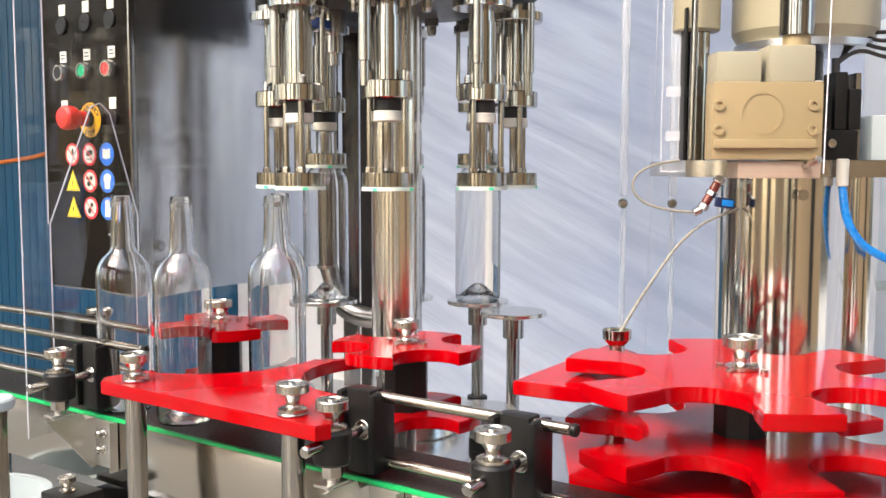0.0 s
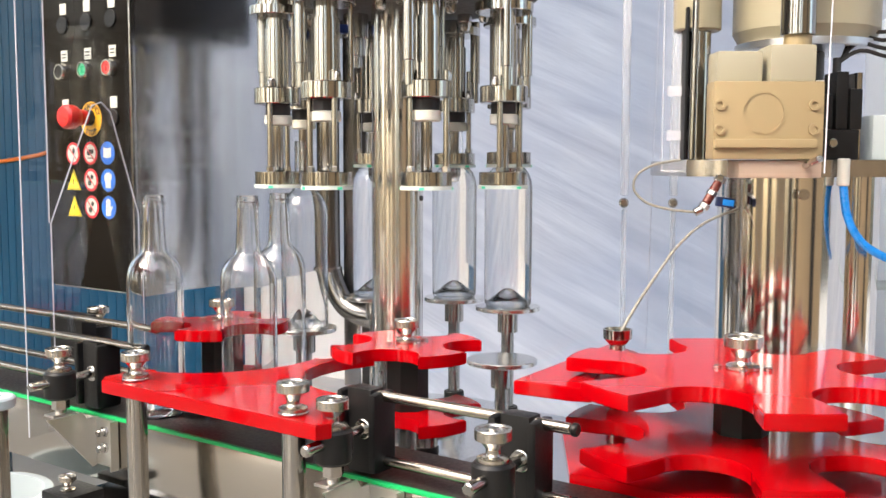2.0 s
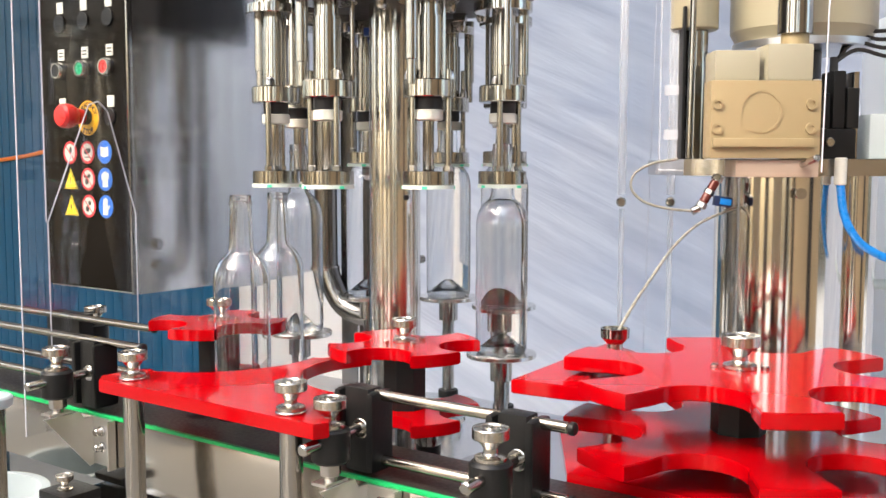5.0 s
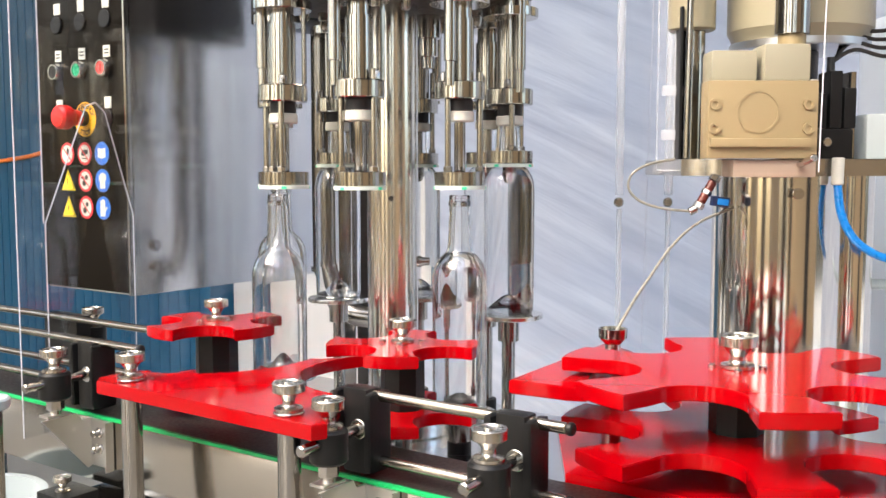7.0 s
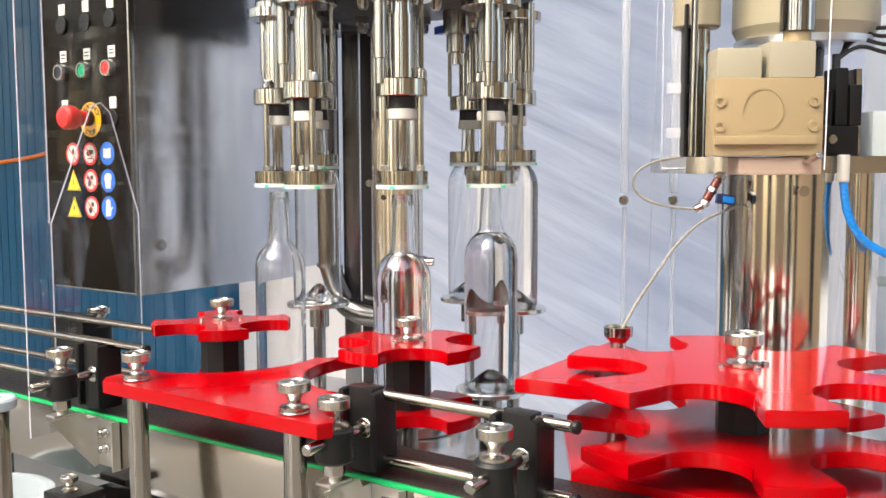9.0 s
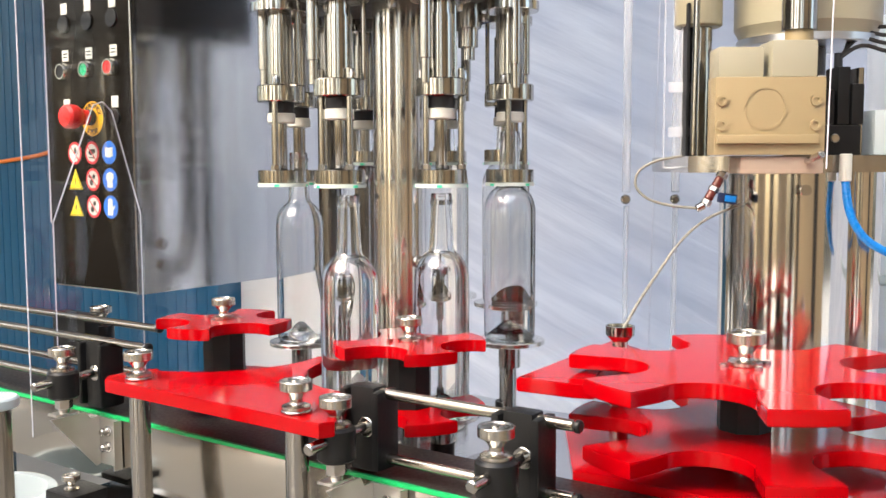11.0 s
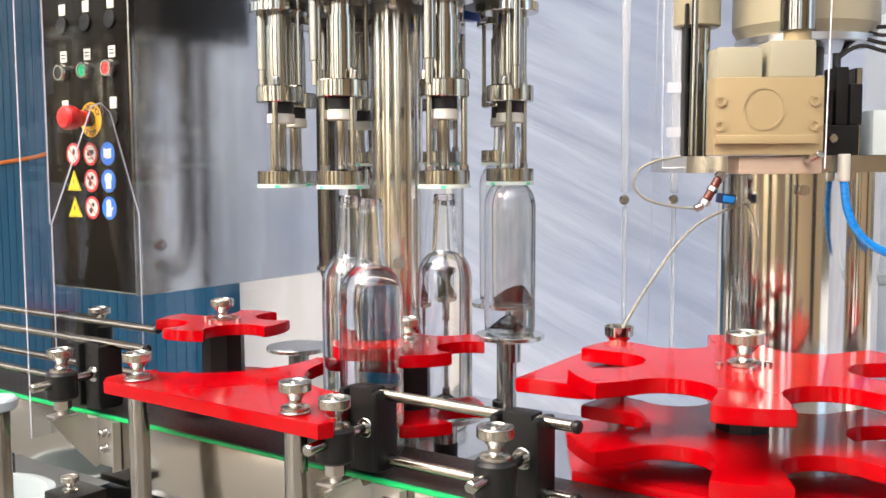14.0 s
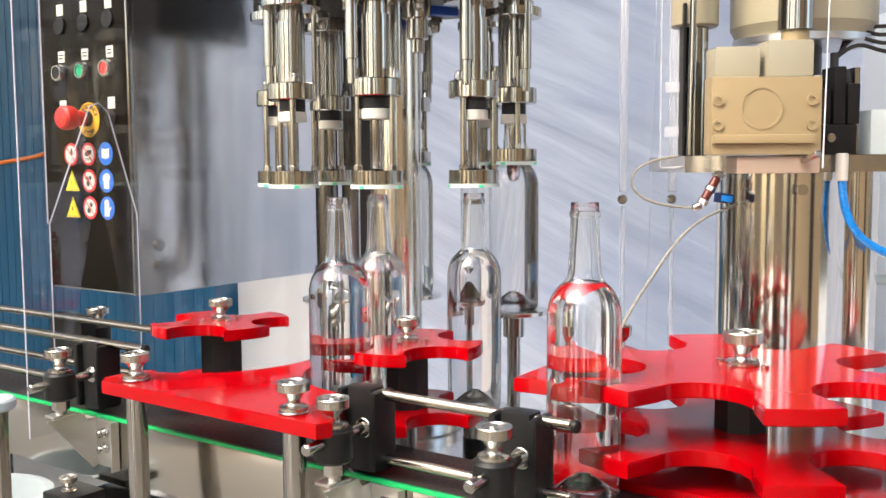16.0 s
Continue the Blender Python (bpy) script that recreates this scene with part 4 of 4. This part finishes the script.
    for u0, u1, r in ((0.0, 0.16, 0.0082), (0.42, 0.56, 0.0080), (0.84, 1.0, 0.0085)):
        m, n = along(at(u0), at(u1))
        part("hex_nut", cyl(r, 0, n, 6, None, 0.0006, m), BOLT, h, "steel hex nut")
    part("ferrule", rod((-0.517, 1.372, 1.222), (-0.5072, 1.3788, 1.2278), 0.006, 16), BOLT, h)
    lever = part("lever", box(0.0, 0.027, -0.006, 0.006, -0.008, 0.007, 0.003), BLUEMARK, h, "dark blue lever", pose(-0.489, 1.386, 1.240, 0, 8, 35))
    part("lever_inlay", box(0.008, 0.0245, -0.0072, -0.0062, -0.005, 0.004, 0.0004), BLUEHOSE, lever, "bright blue inlay")
    k = thing("thin_hose", "thin pale hose running down to a steel cup", "hose")
    part("hose", tube([(-0.470, 1.430, 1.228), (-0.498, 1.359, 1.207), (-0.512, 1.297, 1.177), (-0.516, 1.229, 1.139), (-0.515, 1.167, 1.108), (-0.516, 1.113, 1.072)], 0.0021), TUBE, k)
    b = thing("blue_air_hose", "bright blue air hose hanging from the capping unit", "hose")
    part("hose", tube([(-0.335, 1.482, 1.268), (-0.328, 1.479, 1.223), (-0.315, 1.485, 1.191), (-0.294, 1.498, 1.168), (-0.256, 1.522, 1.152), (-0.15, 1.58, 1.14)], 0.006), BLUEHOSE, b)
    part("ferrule", rod((-0.335, 1.482, 1.262), (-0.335, 1.483, 1.302), 0.009, 16), WHITE, b)
    # clear cover in front of the capping block
    w = thing("acrylic_cover", "clear acrylic cover in front of the capping block", "guard sheet")
    bm = bmesh.new()
    bm.faces.new([bm.verts.new(p) for p in ((-0.452, 1.239, 1.281), (-0.324, 1.328, 1.281), (-0.324, 1.356, 1.75), (-0.460, 1.261, 1.75))])
    part("sheet", bm, ACRYL, w)
    for a0, b0 in (((-0.324, 1.328, 1.281), (-0.324, 1.356, 1.75)),):
        part("edge", rod(a0, b0, 0.0010, 6), EDGE, w)
    part("bracket", rod((-0.330, 1.328, 1.30), (-0.39, 1.445, 1.287), 0.005, 10), BOLT, w)
    # narrow clear side panel of the cover, with its hinge bars
    p = thing("acrylic_guard", "narrow clear acrylic side panel beside the capping column", "guard sheet")
    bm = bmesh.new()
    bm.faces.new([bm.verts.new(v) for v in ((-0.588, 1.419, 1.283), (-0.556, 1.441, 1.283), (-0.556, 1.441, 1.75), (-0.588, 1.419, 1.75))])
    part("sheet", bm, STRIPTHIN, p)
    for x, y in ((-0.588, 1.419), (-0.556, 1.441), (-0.566, 1.434)):
        part("edge", rod((x, y - 0.002, 1.283), (x, y - 0.002, 1.75), 0.0013, 6), STRIP, p)
    part("edge", rod((-0.588, 1.417, 1.283), (-0.556, 1.439, 1.283), 0.0016, 6), STRIP, p)
    for z in (1.330, 1.398):
        part("hinge_bar", box(-0.014, 0.014, -0.006, -0.0005, z, z + 0.016, 0.002), STRIP, p, m=pose(-0.572, 1.430, 0, 0, 0, 35))
    part("screw", rod((-0.552, 1.436, 1.318), (-0.536, 1.447, 1.318), 0.0035, 10), BOLT, p)
    # static guide in front of the cap star
    g = thing("capper_guide", "red plastic guide plates on a steel post beside the capping star", "guide plate")
    out = [(-0.548, 0.912), (-0.480, 0.918)] + arc(*CAP_C, 0.160, 214, 150, 14) + [(-0.505, 1.150), (-0.560, 1.185)]
    part("plate", plate(out, 1.034, 1.050), RED, g)
    part("lower_plate", plate([(-0.474, 0.907), (0.25, 0.907), (0.25, 1.25), (-0.50, 1.20), (-0.575, 1.077)], 0.945, 0.958), RED, g)
    part("post", cyl(0.013, 0.8802, 1.0338), STEEL, g, "round steel post", pose(-0.516, 1.113, 0))
    part("cup", lathe([(0, 1.0502), (0.010, 1.0502), (0.010, 1.064), (0.018, 1.072), (0.0185, 1.084), (0.016, 1.084), (0.015, 1.074), (0, 1.07)], 28), TURNED, g, "steel cup", pose(-0.516, 1.113, 0))


def background():
    f = thing("profile_post", "slim dark upright post beside the column", "post")
    part("upright", box(-0.037, -0.007, -0.012, 0.012, 0.8802, 2.2, 0.002), PIPE, f, m=pose(-1.158, 1.380, 0, 0, 0, 35))
    part("upright", box(-0.004, 0.024, -0.010, 0.010, 0.8802, 2.2, 0.002), DARK, f, m=pose(-1.158, 1.380, 0, 0, 0, 35))
    part("bolt", lathe([(0, 0), (0.007, 0), (0.007, 0.006), (0, 0.006)], 12), BOLT, f, m=pose(-1.158, 1.380, 1.2574, 0, 0, 35) @ pose(0.012, -0.0102, 0, 90))
    # dark box added out of view, mirrored as a dark top on the cabinet
    part("reflection_box", box(-1.25, -1.125, 1.20, 1.46, 1.535, 1.90, 0.006), DARK, f, "unseen dark box added to darken the cabinet reflection")
    e = thing("elbow_pipe", "dull steel pipe with an elbow behind the carousel", "pipe")
    part("pipe", tube([(-1.182, 1.309, 2.2), (-1.182, 1.309, 1.6), (-1.182, 1.309, 1.16), (-1.176, 1.309, 1.095), (-1.150, 1.311, 1.045), (-1.110, 1.312, 1.026), (-1.06, 1.313, 1.022)], 0.0205, 28), PIPE, e)
    part("elbow_ring", lathe([(0.0207, 1.10), (0.024, 1.10), (0.024, 1.108), (0.0207, 1.108), (0.0207, 1.10)], 28, cap=False), BOLT, e, m=pose(-1.182, 1.309, 0))
    part("foot", rod((-1.06, 1.313, 1.022), (-1.06, 1.313, 0.8802), 0.018), PIPE, e)
    b = thing("white_tub", "white plastic tub on a stand under the conveyor", "tub", pose(-1.30, 0.70, 0))
    part("tub", lathe([(0, 0.65), (0.085, 0.65), (0.095, 0.815), (0.10, 0.815), (0.10, 0.828), (0.088, 0.828), (0.08, 0.67), (0, 0.67)], 40), PALE, b)
    part("stand", box(-0.08, 0.08, -0.08, 0.08, 0, 0.6498, 0.004), DARK, b)
    l = thing("lower_clamp", "black clamp with steel hand nut under the conveyor", "clamp")
    part("block", box(-1.165, -1.105, 0.715, 0.770, 0.842, 0.856, 0.003), BLACK, l)
    part("hand_nut", knob_mesh(0.6), HANDNUT, l, m=pose(-1.135, 0.735, 0.8562))
    part("arm", box(-1.16, -0.98, 0.750, 0.850, 0.832, 0.8418, 0.003), BRUSHED, l)
    part("stem", cyl(0.012, 0, 0.8318), STEEL, l, m=pose(-1.0, 0.83, 0))
    p = thing("capped_post", "steel post with a pale round cap in front of the guard", "post", pose(-0.955, 0.533, 0))
    part("cap", lathe([(0, 1.036), (0.022, 1.036), (0.024, 1.038), (0.024, 1.046), (0.022, 1.048), (0.010, 1.048), (0.010, 1.042), (0, 1.042)], 36), PALE, p, "pale round cap")
    part("stem", cyl(0.016, 0, 1.0358), STEEL, p)
    w = thing("plastic_tank", "smooth white plastic tank behind the capping machine", "tank", pose(-0.33, 2.12, 0))
    part("body", lathe([(0, 0), (0.10, 0), (0.112, 0.012), (0.112, 1.535), (0.108, 1.560), (0.096, 1.578), (0.070, 1.588), (0, 1.592)], 48), CANISTER, w)
    u = thing("grey_pipe", "grey-blue plastic pipe behind the capping columns", "pipe", bm=rod((-0.34, 1.70, 1.095), (0.10, 1.98, 1.095), 0.0085, 20), mat=PALE)
    for k in range(5):
        part("band", cyl(0.0089, 0, 0.004, 20, None, 0.0005, along((-0.30 + 0.066 * k, 1.7255 + 0.042 * k, 1.095), (0.10, 1.98, 1.095))[0]), PALE, u)
    o = thing("orange_cable", "thin orange cable crossing the teal wall", "cable", bm=tube([(-5.072, 2.645, 1.284), (-4.385, 2.645, 1.336), (-4.169, 2.645, 1.362), (-4.074, 2.645, 1.386)], 0.010), mat=ORANGE)


setting()
machine_base()
conveyor()
CAROUSEL = carousel()
STAR_IN = star_wheel("infeed_star", "red four-pocket star wheel at the infeed", IN_C, 4, R_STAR, 0.040, 0.096, 20, 0.985, 1.072, 0.015, 0.030, 0.85)
STAR_OUT = star_wheel("outfeed_star", "red four-pocket star wheel at the outfeed", OUT_C, 4, R_STAR, 0.040, 0.096, 20, 0.985, 1.068, 0.015, 0.028, 0.85)
STAR_CAP = star_wheel("capping_star", "large red six-pocket star wheel of the capper", CAP_C, 6, 0.150, 0.046, 0.192, 11, 1.003, 1.072, 0.016, 0.029, 1.05)
centre_guide()
rails()
cabinet()
guards()
capper()
background()
bottles()

# ---- moving things ----
motions()
